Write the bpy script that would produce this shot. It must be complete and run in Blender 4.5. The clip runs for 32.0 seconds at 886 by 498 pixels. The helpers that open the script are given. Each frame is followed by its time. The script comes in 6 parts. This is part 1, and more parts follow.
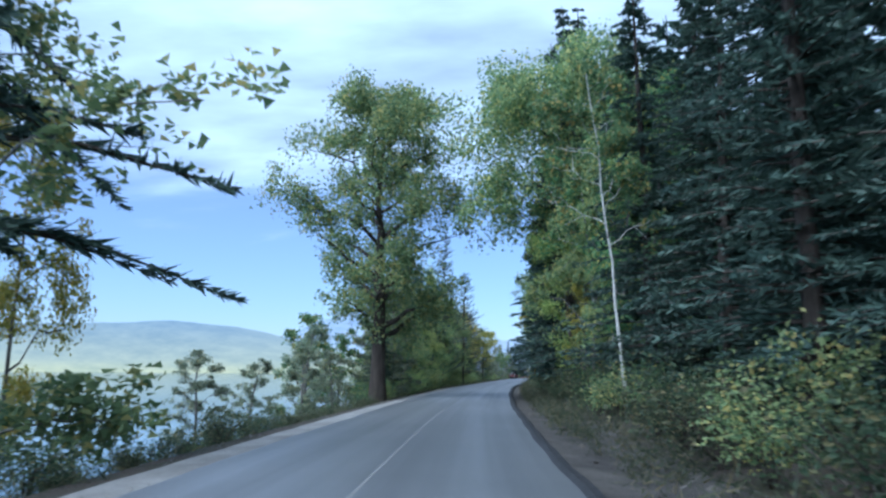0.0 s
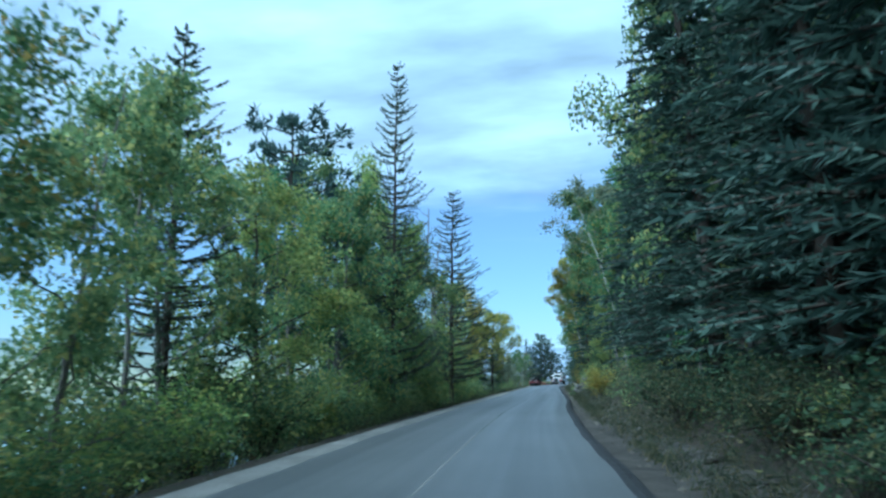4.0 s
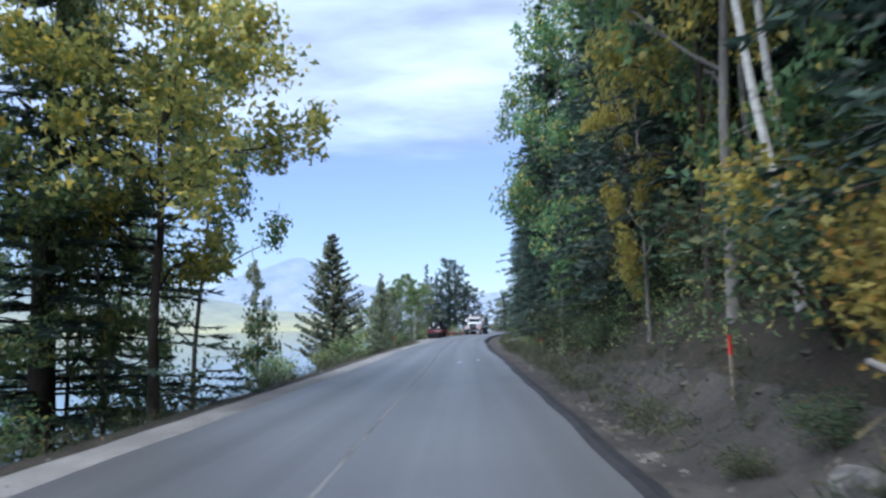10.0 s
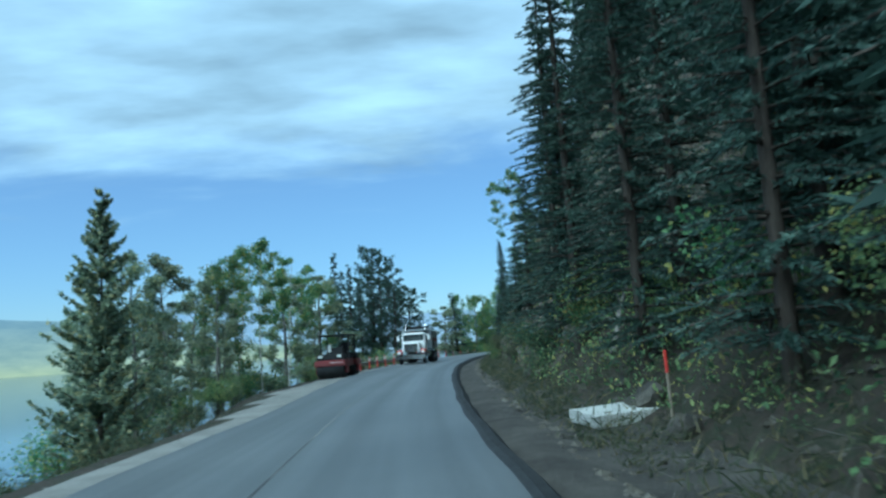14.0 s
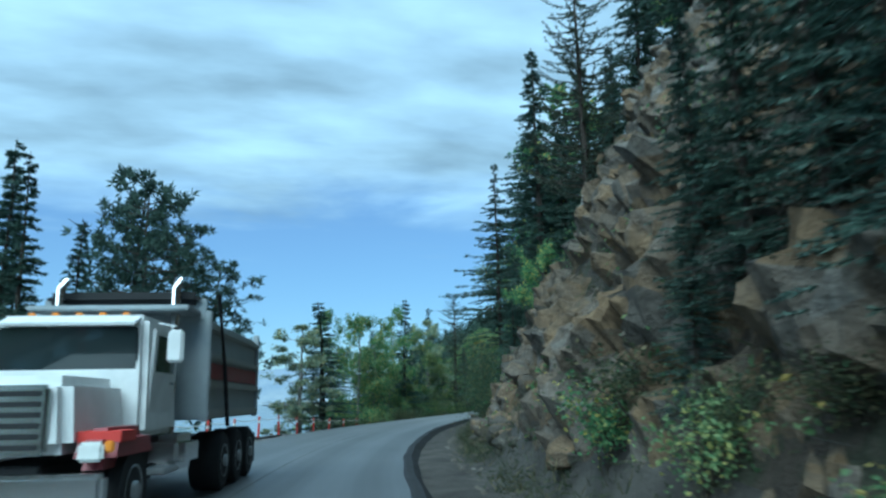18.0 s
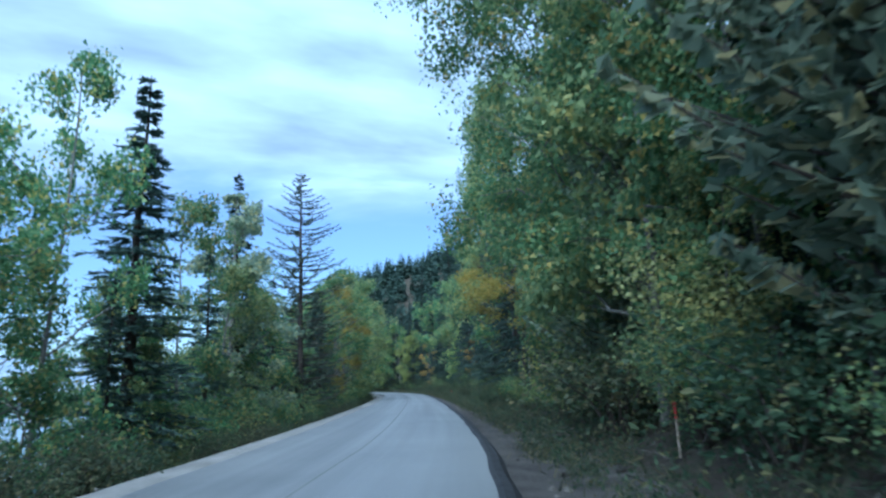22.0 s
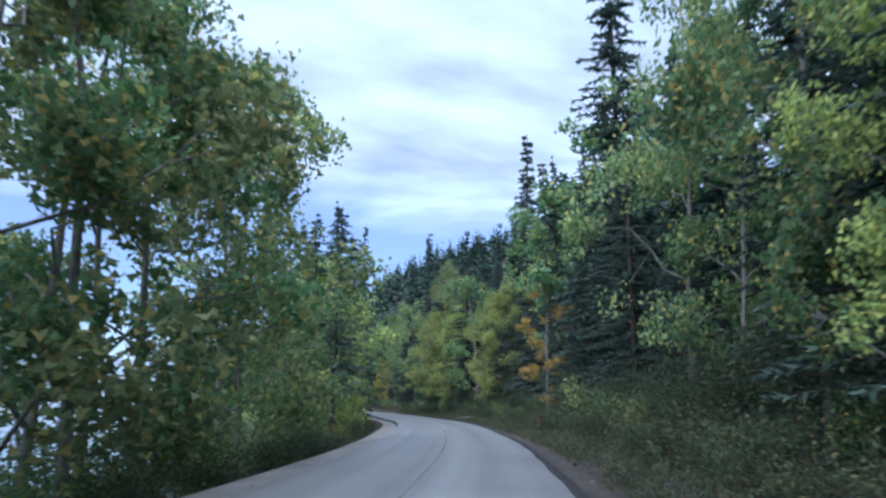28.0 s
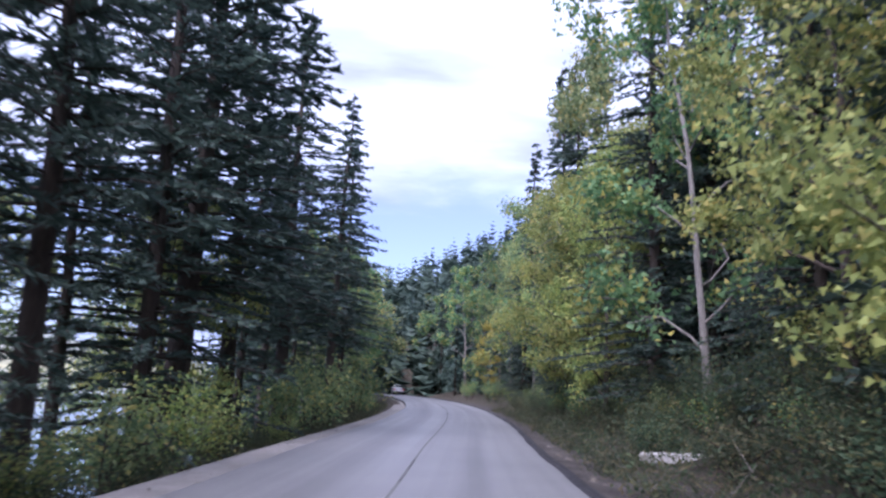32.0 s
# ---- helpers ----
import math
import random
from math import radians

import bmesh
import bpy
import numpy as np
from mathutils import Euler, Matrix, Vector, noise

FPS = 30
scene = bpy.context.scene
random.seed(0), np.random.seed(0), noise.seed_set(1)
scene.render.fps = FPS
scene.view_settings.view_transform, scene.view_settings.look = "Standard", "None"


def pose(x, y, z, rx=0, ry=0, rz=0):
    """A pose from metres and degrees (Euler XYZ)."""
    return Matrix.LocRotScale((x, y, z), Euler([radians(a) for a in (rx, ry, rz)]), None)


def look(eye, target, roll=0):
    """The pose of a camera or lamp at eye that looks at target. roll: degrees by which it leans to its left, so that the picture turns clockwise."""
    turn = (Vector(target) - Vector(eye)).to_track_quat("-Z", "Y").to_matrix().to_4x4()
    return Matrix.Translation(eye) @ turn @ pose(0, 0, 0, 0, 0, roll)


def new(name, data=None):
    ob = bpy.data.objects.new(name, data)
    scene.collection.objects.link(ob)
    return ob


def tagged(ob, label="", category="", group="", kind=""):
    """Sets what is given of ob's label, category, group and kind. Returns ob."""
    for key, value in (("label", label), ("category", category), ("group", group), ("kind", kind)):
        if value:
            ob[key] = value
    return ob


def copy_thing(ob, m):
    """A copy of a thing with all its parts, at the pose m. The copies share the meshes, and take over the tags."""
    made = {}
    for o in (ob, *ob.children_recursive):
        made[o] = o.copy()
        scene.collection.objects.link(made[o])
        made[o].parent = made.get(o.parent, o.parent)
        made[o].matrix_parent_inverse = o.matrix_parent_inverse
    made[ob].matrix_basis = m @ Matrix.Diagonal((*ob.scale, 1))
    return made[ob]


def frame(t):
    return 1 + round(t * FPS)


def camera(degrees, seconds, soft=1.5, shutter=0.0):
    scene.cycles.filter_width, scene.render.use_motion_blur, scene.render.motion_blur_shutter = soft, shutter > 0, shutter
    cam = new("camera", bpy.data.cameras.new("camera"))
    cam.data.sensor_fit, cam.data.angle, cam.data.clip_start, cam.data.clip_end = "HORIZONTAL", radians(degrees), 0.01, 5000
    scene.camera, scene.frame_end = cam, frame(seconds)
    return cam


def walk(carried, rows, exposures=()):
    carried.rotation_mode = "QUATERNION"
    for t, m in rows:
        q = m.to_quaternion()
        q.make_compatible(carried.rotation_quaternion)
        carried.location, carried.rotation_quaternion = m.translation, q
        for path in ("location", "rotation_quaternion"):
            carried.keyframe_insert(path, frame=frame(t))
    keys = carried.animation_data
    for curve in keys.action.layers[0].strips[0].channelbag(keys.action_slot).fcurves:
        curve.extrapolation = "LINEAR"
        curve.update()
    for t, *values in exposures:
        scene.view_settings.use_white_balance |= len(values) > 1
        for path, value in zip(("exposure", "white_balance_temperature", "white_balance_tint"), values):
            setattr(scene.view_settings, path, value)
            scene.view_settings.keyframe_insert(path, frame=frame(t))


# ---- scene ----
cam = camera(62.8, 32.0, 2.5, 0.18)
PATH = [
    (0.0, (0.00, 0.00, 1.50), (-1.209, 9.783, 3.183), 0.46),
    (0.5, (-0.50, 6.88, 1.50), (-1.837, 16.647, 3.168), -0.06),
    (1.0, (-1.01, 13.76, 1.49), (-2.449, 23.516, 3.170), -0.52),
    (1.5, (-1.48, 20.66, 1.50), (-3.065, 30.384, 3.236), -0.74),
    (2.0, (-1.93, 27.56, 1.51), (-3.644, 37.249, 3.310), -1.32),
    (2.5, (-2.32, 34.44, 1.49), (-4.101, 44.104, 3.341), -1.54),
    (3.0, (-2.64, 41.30, 1.50), (-4.367, 50.975, 3.360), -1.31),
    (3.5, (-2.90, 48.14, 1.50), (-4.480, 57.847, 3.328), -0.97),
    (4.0, (-3.11, 54.96, 1.50), (-4.473, 64.706, 3.278), -0.68),
    (4.5, (-3.28, 61.75, 1.50), (-4.385, 71.535, 3.227), -0.40),
    (5.0, (-3.42, 68.50, 1.51), (-4.253, 78.321, 3.206), -0.04),
    (5.5, (-3.53, 75.22, 1.51), (-4.097, 85.063, 3.195), 0.62),
    (6.0, (-3.59, 81.91, 1.50), (-3.773, 91.771, 3.152), 1.06),
    (6.5, (-3.59, 88.55, 1.50), (-3.171, 98.424, 3.049), 1.27),
    (7.0, (-3.57, 95.16, 1.50), (-2.487, 105.000, 2.895), 1.16),
    (7.5, (-3.50, 101.72, 1.51), (-1.951, 111.517, 2.755), 1.15),
    (8.0, (-3.41, 108.21, 1.52), (-1.614, 117.985, 2.638), 0.74),
    (8.5, (-3.35, 114.64, 1.51), (-1.448, 124.404, 2.509), -0.36),
    (9.0, (-3.32, 121.03, 1.47), (-1.725, 130.851, 2.432), -1.35),
    (9.5, (-3.26, 127.40, 1.48), (-2.503, 137.325, 2.482), -1.49),
    (10.0, (-3.17, 133.78, 1.49), (-3.358, 143.720, 2.541), -1.30),
    (10.5, (-3.10, 140.15, 1.49), (-3.895, 150.052, 2.662), -1.15),
    (11.0, (-2.97, 146.53, 1.49), (-4.024, 156.374, 2.919), -1.07),
    (11.5, (-2.82, 152.90, 1.52), (-3.995, 162.688, 3.222), -1.23),
    (12.0, (-2.66, 159.27, 1.49), (-3.789, 169.033, 3.339), -1.46),
    (12.5, (-2.54, 165.65, 1.51), (-3.422, 175.441, 3.350), -1.60),
    (13.0, (-2.49, 172.07, 1.49), (-3.031, 181.896, 3.237), -2.14),
    (13.5, (-2.43, 178.54, 1.49), (-2.443, 188.422, 3.043), -3.50),
    (14.0, (-2.31, 185.06, 1.49), (-1.565, 194.953, 2.790), -4.11),
    (14.5, (-2.08, 191.59, 1.50), (-0.787, 201.434, 2.711), -3.69),
    (15.0, (-1.79, 198.13, 1.50), (-0.203, 207.933, 2.678), -3.20),
    (15.5, (-1.42, 204.69, 1.50), (0.294, 214.466, 2.693), -3.20),
    (16.0, (-0.99, 211.27, 1.50), (0.809, 221.028, 2.750), -3.74),
    (16.5, (-0.50, 217.89, 1.52), (1.443, 227.610, 2.864), -4.34),
    (17.0, (0.05, 224.56, 1.49), (2.299, 234.190, 2.988), -3.94),
    (17.5, (0.72, 231.26, 1.51), (3.146, 240.793, 3.287), -2.28),
    (18.0, (1.54, 237.93, 1.49), (4.075, 247.392, 3.525), -1.06),
    (18.5, (2.49, 244.59, 1.49), (5.237, 253.968, 3.633), -1.04),
    (19.0, (3.64, 251.22, 1.51), (6.778, 260.481, 3.607), -1.98),
    (19.5, (5.02, 257.85, 1.49), (8.669, 266.943, 3.476), -3.11),
    (20.0, (6.69, 264.47, 1.51), (10.835, 273.382, 3.341), -3.89),
    (20.5, (8.63, 271.08, 1.51), (13.148, 279.858, 3.136), -4.46),
    (21.0, (10.88, 277.68, 1.51), (15.525, 286.400, 3.048), -4.06),
    (21.5, (13.41, 284.28, 1.50), (18.029, 292.997, 3.127), -3.16),
    (22.0, (16.24, 290.84, 1.49), (20.760, 299.572, 3.317), -1.53),
    (22.5, (19.29, 297.35, 1.49), (23.698, 306.115, 3.444), -1.00),
    (23.0, (22.45, 303.84, 1.49), (26.713, 312.662, 3.495), -1.14),
    (23.5, (25.68, 310.32, 1.50), (29.759, 319.206, 3.614), -1.05),
    (24.0, (28.96, 316.83, 1.54), (32.907, 325.745, 3.767), -0.85),
    (24.5, (32.18, 323.42, 1.50), (36.051, 332.329, 3.865), -1.09),
    (25.0, (35.35, 330.04, 1.50), (39.253, 338.909, 3.990), -1.31),
    (25.5, (38.47, 336.69, 1.49), (42.440, 345.513, 4.035), -0.96),
    (26.0, (41.55, 343.35, 1.50), (45.509, 352.176, 4.026), -0.60),
    (26.5, (44.60, 350.00, 1.50), (48.471, 358.892, 3.954), -0.30),
    (27.0, (47.63, 356.67, 1.50), (51.340, 365.651, 3.844), -0.02),
    (27.5, (50.63, 363.34, 1.50), (54.126, 372.443, 3.714), 0.31),
    (28.0, (53.61, 370.03, 1.50), (56.842, 379.258, 3.585), 0.78),
    (28.5, (56.56, 376.73, 1.50), (59.509, 386.081, 3.480), 1.48),
    (29.0, (59.47, 383.46, 1.50), (62.199, 392.877, 3.441), 1.87),
    (29.5, (62.27, 390.21, 1.50), (64.825, 399.681, 3.444), 1.82),
    (30.0, (64.92, 397.00, 1.50), (67.181, 406.544, 3.434), 2.18),
    (30.5, (67.39, 403.82, 1.50), (69.253, 413.464, 3.393), 2.94),
    (31.0, (69.65, 410.69, 1.50), (71.169, 420.400, 3.344), 3.22),
    (31.5, (71.75, 417.58, 1.49), (73.097, 427.323, 3.320), 2.98),
    (32.0, (73.75, 424.50, 1.51), (74.924, 434.250, 3.378), 2.83),
]
# stops, kelvin and tint of the automatic camera
EXPOSURES = [
    (0.0, 0.38, 4950, 7), (1.0, 0.28, 4600, -8), (2.0, 0.5, 4680, -17), (5.0, 0.28, 4600, -3), (6.0, 0.45, 4850, 7), (7.0, 0.55, 5100, 16), (8.0, 0.76, 5250, 25), (9.0, 0.68, 5550, 28), (10.0, 0.5, 5500, 14), (11.0, 0.05, 4700, -7), (12.0, -0.03, 4650, -8),
    (14.0, 0.0, 4750, -16), (17.0, -0.05, 4700, -19), (18.0, 0.0, 4780, -16), (19.0, -0.05, 5060, -20), (20.0, 0.02, 4850, -15), (21.0, 0.34, 4650, -2), (22.0, 0.46, 4650, 1), (23.0, 0.48, 4600, -3), (25.0, 0.1, 4850, -8), (28.0, 0.5, 5250, 15), (29.0, 0.5, 5100, 11), (30.0, 0.46, 4650, 8), (31.0, 0.34, 6250, 22), (32.0, 0.86, 5600, 36),
]
walk(cam, [(t, look(eye, target, roll)) for t, eye, target, roll in PATH], EXPOSURES)

# ---- world and sun ----
SUN_AZ, SUN_EL = radians(140), radians(52)      # azimuth from +y, behind the drive and over the lake
world = bpy.data.worlds.new("sky")
scene.world = world
world.use_nodes = True


def build_world():
    nt = world.node_tree
    nt.nodes.clear()
    n, link = nt.nodes.new, nt.links.new
    out, bg = n("ShaderNodeOutputWorld"), n("ShaderNodeBackground")
    sky = n("ShaderNodeTexSky")
    sky.sky_type, sky.sun_disc = "NISHITA", False
    sky.sun_elevation, sky.sun_rotation = SUN_EL, -SUN_AZ
    sky.air_density, sky.dust_density, sky.ozone_density = 1.0, 0.6, 2.0
    co, sep = n("ShaderNodeTexCoord"), n("ShaderNodeSeparateXYZ")
    link(co.outputs["Generated"], sep.inputs[0])
    # cloud deck: the direction carried to a flat layer overhead
    up = n("ShaderNodeMath"); up.operation = "MAXIMUM"; up.inputs[1].default_value = 0.03
    link(sep.outputs["Z"], up.inputs[0])
    lift = n("ShaderNodeMath"); lift.operation = "ADD"; lift.inputs[1].default_value = 0.10
    link(up.outputs[0], lift.inputs[0])
    dx, dy = n("ShaderNodeMath"), n("ShaderNodeMath")
    dx.operation = dy.operation = "DIVIDE"
    link(sep.outputs["X"], dx.inputs[0]); link(lift.outputs[0], dx.inputs[1])
    link(sep.outputs["Y"], dy.inputs[0]); link(lift.outputs[0], dy.inputs[1])
    flat = n("ShaderNodeCombineXYZ")
    link(dx.outputs[0], flat.inputs[0]); link(dy.outputs[0], flat.inputs[1])
    mp = n("ShaderNodeMapping"); mp.inputs["Scale"].default_value = (0.55, 1.0, 1.0); mp.inputs["Rotation"].default_value = (0, 0, radians(12))
    link(flat.outputs[0], mp.inputs[0])
    nz = n("ShaderNodeTexNoise"); nz.inputs["Scale"].default_value = 1.15; nz.inputs["Detail"].default_value = 7; nz.inputs["Roughness"].default_value = 0.55; nz.inputs["Distortion"].default_value = 0.35
    link(mp.outputs[0], nz.inputs["Vector"])
    # cover: clear low over the horizon, mostly cloud higher up
    ramp = n("ShaderNodeMapRange"); ramp.inputs["From Min"].default_value, ramp.inputs["From Max"].default_value = 0.16, 0.34
    ramp.inputs["To Min"].default_value, ramp.inputs["To Max"].default_value = -0.30, 0.20
    link(sep.outputs["Z"], ramp.inputs["Value"])
    add = n("ShaderNodeMath"); add.operation = "ADD"
    link(nz.outputs["Fac"], add.inputs[0]); link(ramp.outputs[0], add.inputs[1])
    cov = n("ShaderNodeMapRange"); cov.interpolation_type = "SMOOTHSTEP"
    cov.inputs["From Min"].default_value, cov.inputs["From Max"].default_value = 0.36, 0.66
    link(add.outputs[0], cov.inputs["Value"])
    nz2 = n("ShaderNodeTexNoise"); nz2.inputs["Scale"].default_value = 2.6; nz2.inputs["Detail"].default_value = 5
    link(mp.outputs[0], nz2.inputs["Vector"])
    shade = n("ShaderNodeMapRange"); shade.inputs["From Min"].default_value, shade.inputs["From Max"].default_value = 0.3, 0.7
    shade.inputs["To Min"].default_value, shade.inputs["To Max"].default_value = 0.60, 1.36
    link(nz2.outputs["Fac"], shade.inputs["Value"])
    cl = n("ShaderNodeVectorMath"); cl.operation = "SCALE"; cl.inputs[0].default_value = CLOUD
    link(shade.outputs[0], cl.inputs["Scale"])
    sk = n("ShaderNodeVectorMath"); sk.operation = "MULTIPLY"; sk.inputs[1].default_value = (SKY_K * 0.9, SKY_K, SKY_K * 1.05)
    link(sky.outputs[0], sk.inputs[0])
    air = n("ShaderNodeVectorMath"); air.operation = "ADD"; air.inputs[1].default_value = (0.13, 0.125, 0.19)
    link(sk.outputs[0], air.inputs[0])
    mix = n("ShaderNodeMix"); mix.data_type = "RGBA"
    link(cov.outputs[0], mix.inputs["Factor"]); link(air.outputs[0], mix.inputs["A"]); link(cl.outputs[0], mix.inputs["B"])
    link(mix.outputs["Result"], bg.inputs["Color"])
    bg.inputs["Strength"].default_value = 1.0
    link(bg.outputs[0], out.inputs[0])


CLOUD, SKY_K = (0.60, 0.70, 0.82), 0.09
build_world()
sun = new("sun", bpy.data.lights.new("sun", "SUN"))
sun.data.energy, sun.data.angle, sun.data.color = 4.7, radians(55), (1.0, 0.965, 0.90)
sun.matrix_world = look((0, 0, 100), (-math.cos(SUN_EL) * math.sin(-SUN_AZ), -math.cos(SUN_EL) * math.cos(SUN_AZ), 100 - math.sin(SUN_EL)))

ROAD = [
    (2.80, -59.95), (0.63, -30.03), (-1.54, -0.11), (-3.48, 27.47),
    (-4.66, 54.92), (-5.14, 81.90), (-4.96, 108.23), (-4.72, 133.80),
    (-4.21, 159.30), (-3.86, 185.11), (-2.54, 211.38), (0.01, 238.14),
    (5.19, 264.88), (14.82, 291.48), (27.58, 317.52), (40.15, 343.99),
    (52.20, 370.65), (63.47, 397.54), (72.26, 424.93), (76.00, 444.50),
    (79.20, 464.00), (81.40, 484.00), (82.30, 504.00), (81.80, 524.00),
    (79.40, 543.50), (74.50, 562.50), (67.00, 581.00), (57.00, 598.00),
]

# ---- materials ----
def material(name, build):
    m = bpy.data.materials.new(name)
    m.use_nodes = True
    nt = m.node_tree
    nt.nodes.clear()
    out = nt.nodes.new("ShaderNodeOutputMaterial")
    shader, bump = build(nt)
    nt.links.new(shader, out.inputs["Surface"])
    return m


def noise_fac(nt, scale, detail=4, rough=0.6, coord="Object", stretch=(1, 1, 1), distort=0.0):
    co = nt.nodes.new("ShaderNodeTexCoord")
    mp = nt.nodes.new("ShaderNodeMapping")
    mp.inputs["Scale"].default_value = stretch
    nz = nt.nodes.new("ShaderNodeTexNoise")
    nz.inputs["Scale"].default_value, nz.inputs["Detail"].default_value, nz.inputs["Roughness"].default_value = scale, detail, rough
    nz.inputs["Distortion"].default_value = distort
    nt.links.new(co.outputs[coord], mp.inputs[0])
    nt.links.new(mp.outputs[0], nz.inputs["Vector"])
    return nz.outputs["Fac"]


def ramp(nt, fac, stops):
    r = nt.nodes.new("ShaderNodeValToRGB")
    e = r.color_ramp.elements
    while len(e) < len(stops):
        e.new(0.5)
    for el, (p, c) in zip(e, stops):
        el.position, el.color = p, (*c, 1)
    nt.links.new(fac, r.inputs[0])
    return r.outputs[0]


def mixed(nt, fac, a, b, mode="MIX"):
    m = nt.nodes.new("ShaderNodeMix")
    m.data_type, m.blend_type = "RGBA", mode
    for key, v in (("Factor", fac), ("A", a), ("B", b)):
        if isinstance(v, (int, float)):
            m.inputs[key].default_value = v
        elif isinstance(v, tuple):
            m.inputs[key].default_value = (*v, 1)
        else:
            nt.links.new(v, m.inputs[key])
    return m.outputs["Result"]


def math_node(nt, op, a, b=0.0):
    m = nt.nodes.new("ShaderNodeMath")
    m.operation = op
    for i, v in enumerate((a, b)):
        if isinstance(v, (int, float)):
            m.inputs[i].default_value = v
        else:
            nt.links.new(v, m.inputs[i])
    return m.outputs[0]


def bumped(nt, height, strength, distance=0.02):
    b = nt.nodes.new("ShaderNodeBump")
    b.inputs["Strength"].default_value, b.inputs["Distance"].default_value = strength, distance
    nt.links.new(height, b.inputs["Height"])
    return b.outputs[0]


def principled(nt, color, rough=0.8, normal=None, metal=0.0, spec=0.3):
    p = nt.nodes.new("ShaderNodeBsdfPrincipled")
    p.inputs["Metallic"].default_value = metal
    p.inputs["Specular IOR Level"].default_value = spec
    for key, v in (("Base Color", color), ("Roughness", rough)):
        if isinstance(v, (int, float)):
            p.inputs[key].default_value = v
        elif isinstance(v, tuple):
            p.inputs[key].default_value = (*v, 1)
        else:
            nt.links.new(v, p.inputs[key])
    if normal is not None:
        nt.links.new(normal, p.inputs["Normal"])
    return p.outputs[0]


def surface(name, stops, scale, fine=None, rough=0.85, bump=0.4, distance=0.03, stretch=(1, 1, 1), spec=0.25, coord="Object", metal=0.0):
    """Two-scale mottled surface: a colour ramp over broad noise, darkened and lightened by fine grain."""
    def build(nt):
        broad = noise_fac(nt, scale, 5, 0.6, coord, stretch, 0.3)
        grain = noise_fac(nt, fine or scale * 14, 4, 0.7, coord, stretch)
        col = ramp(nt, broad, stops)
        g = ramp(nt, grain, [(0.25, (0.55, 0.55, 0.55)), (0.75, (1.3, 1.3, 1.3))])
        col = mixed(nt, 0.8, col, g, "MULTIPLY")
        h = math_node(nt, "ADD", grain, math_node(nt, "MULTIPLY", broad, 1.5))
        return principled(nt, col, rough, bumped(nt, h, bump, distance), metal, spec), None
    return material(name, build)


def leaf_material(name, dark, light, odd=None, trans=0.52, rough=0.55):
    """Leaves: each blade and each tree a little different, light shining through."""
    def build(nt):
        geo, info = nt.nodes.new("ShaderNodeNewGeometry"), nt.nodes.new("ShaderNodeObjectInfo")
        each = math_node(nt, "FRACT", math_node(nt, "ADD", geo.outputs["Random Per Island"], math_node(nt, "MULTIPLY", info.outputs["Random"], 3.7)))
        stops = [(0.0, dark), (0.75, light)] + ([(0.93, odd), (1.0, odd)] if odd else [])
        col = ramp(nt, each, stops)
        # clump-sized noise paints lit and dark leaf clusters into the colour
        patch = noise_fac(nt, 0.55, 2, 0.5)
        col = mixed(nt, 0.7, col, ramp(nt, patch, [(0.3, (0.6, 0.66, 0.62)), (0.7, (1.25, 1.2, 1.0))]), "MULTIPLY")
        tone = math_node(nt, "ADD", 0.8, math_node(nt, "MULTIPLY", info.outputs["Random"], 0.4))
        hs = nt.nodes.new("ShaderNodeHueSaturation")
        nt.links.new(tone, hs.inputs["Value"])
        nt.links.new(col, hs.inputs["Color"])
        hue = math_node(nt, "ADD", 0.485, math_node(nt, "MULTIPLY", info.outputs["Random"], 0.03))
        nt.links.new(hue, hs.inputs["Hue"])
        col = hs.outputs[0]
        front = principled(nt, col, rough, None, 0.0, 0.2)
        back = nt.nodes.new("ShaderNodeBsdfTranslucent")
        nt.links.new(col, back.inputs["Color"])
        mx = nt.nodes.new("ShaderNodeMixShader")
        mx.inputs[0].default_value = trans
        nt.links.new(front, mx.inputs[1])
        nt.links.new(back.outputs[0], mx.inputs[2])
        return mx.outputs[0], None
    return material(name, build)


def build_asphalt(nt):
    """Asphalt with stone grain, lengthwise wheel tracks and worn patches; UV runs across and along the road."""
    grain = noise_fac(nt, 60, 3, 0.8)
    broad = noise_fac(nt, 0.22, 5, 0.6, "Object", (1, 1, 1), 0.3)
    streak = noise_fac(nt, 1.1, 3, 0.5, "UV", (1.0, 0.22, 1))
    col = ramp(nt, broad, [(0.3, (0.058, 0.060, 0.062)), (0.7, (0.082, 0.084, 0.086))])
    col = mixed(nt, 0.9, col, ramp(nt, streak, [(0.34, (0.80, 0.80, 0.81)), (0.66, (1.24, 1.23, 1.22))]), "MULTIPLY")
    col = mixed(nt, 0.7, col, ramp(nt, grain, [(0.3, (0.6, 0.6, 0.6)), (0.7, (1.4, 1.4, 1.4))]), "MULTIPLY")
    co, sep, paler = nt.nodes.new("ShaderNodeTexCoord"), nt.nodes.new("ShaderNodeSeparateXYZ"), nt.nodes.new("ShaderNodeMapRange")
    nt.links.new(co.outputs["UV"], sep.inputs[0])
    nt.links.new(sep.outputs["Y"], paler.inputs["Value"])
    paler.inputs["From Min"].default_value, paler.inputs["From Max"].default_value = 16.4, 18.4     # paler asphalt further on
    col = mixed(nt, paler.outputs[0], col, mixed(nt, 1.0, col, (1.75, 1.73, 1.68), "MULTIPLY"))
    rough = math_node(nt, "SUBTRACT", 0.66, math_node(nt, "MULTIPLY", streak, 0.28))
    return principled(nt, col, rough, bumped(nt, grain, 0.25, 0.006), 0.0, 0.5), None


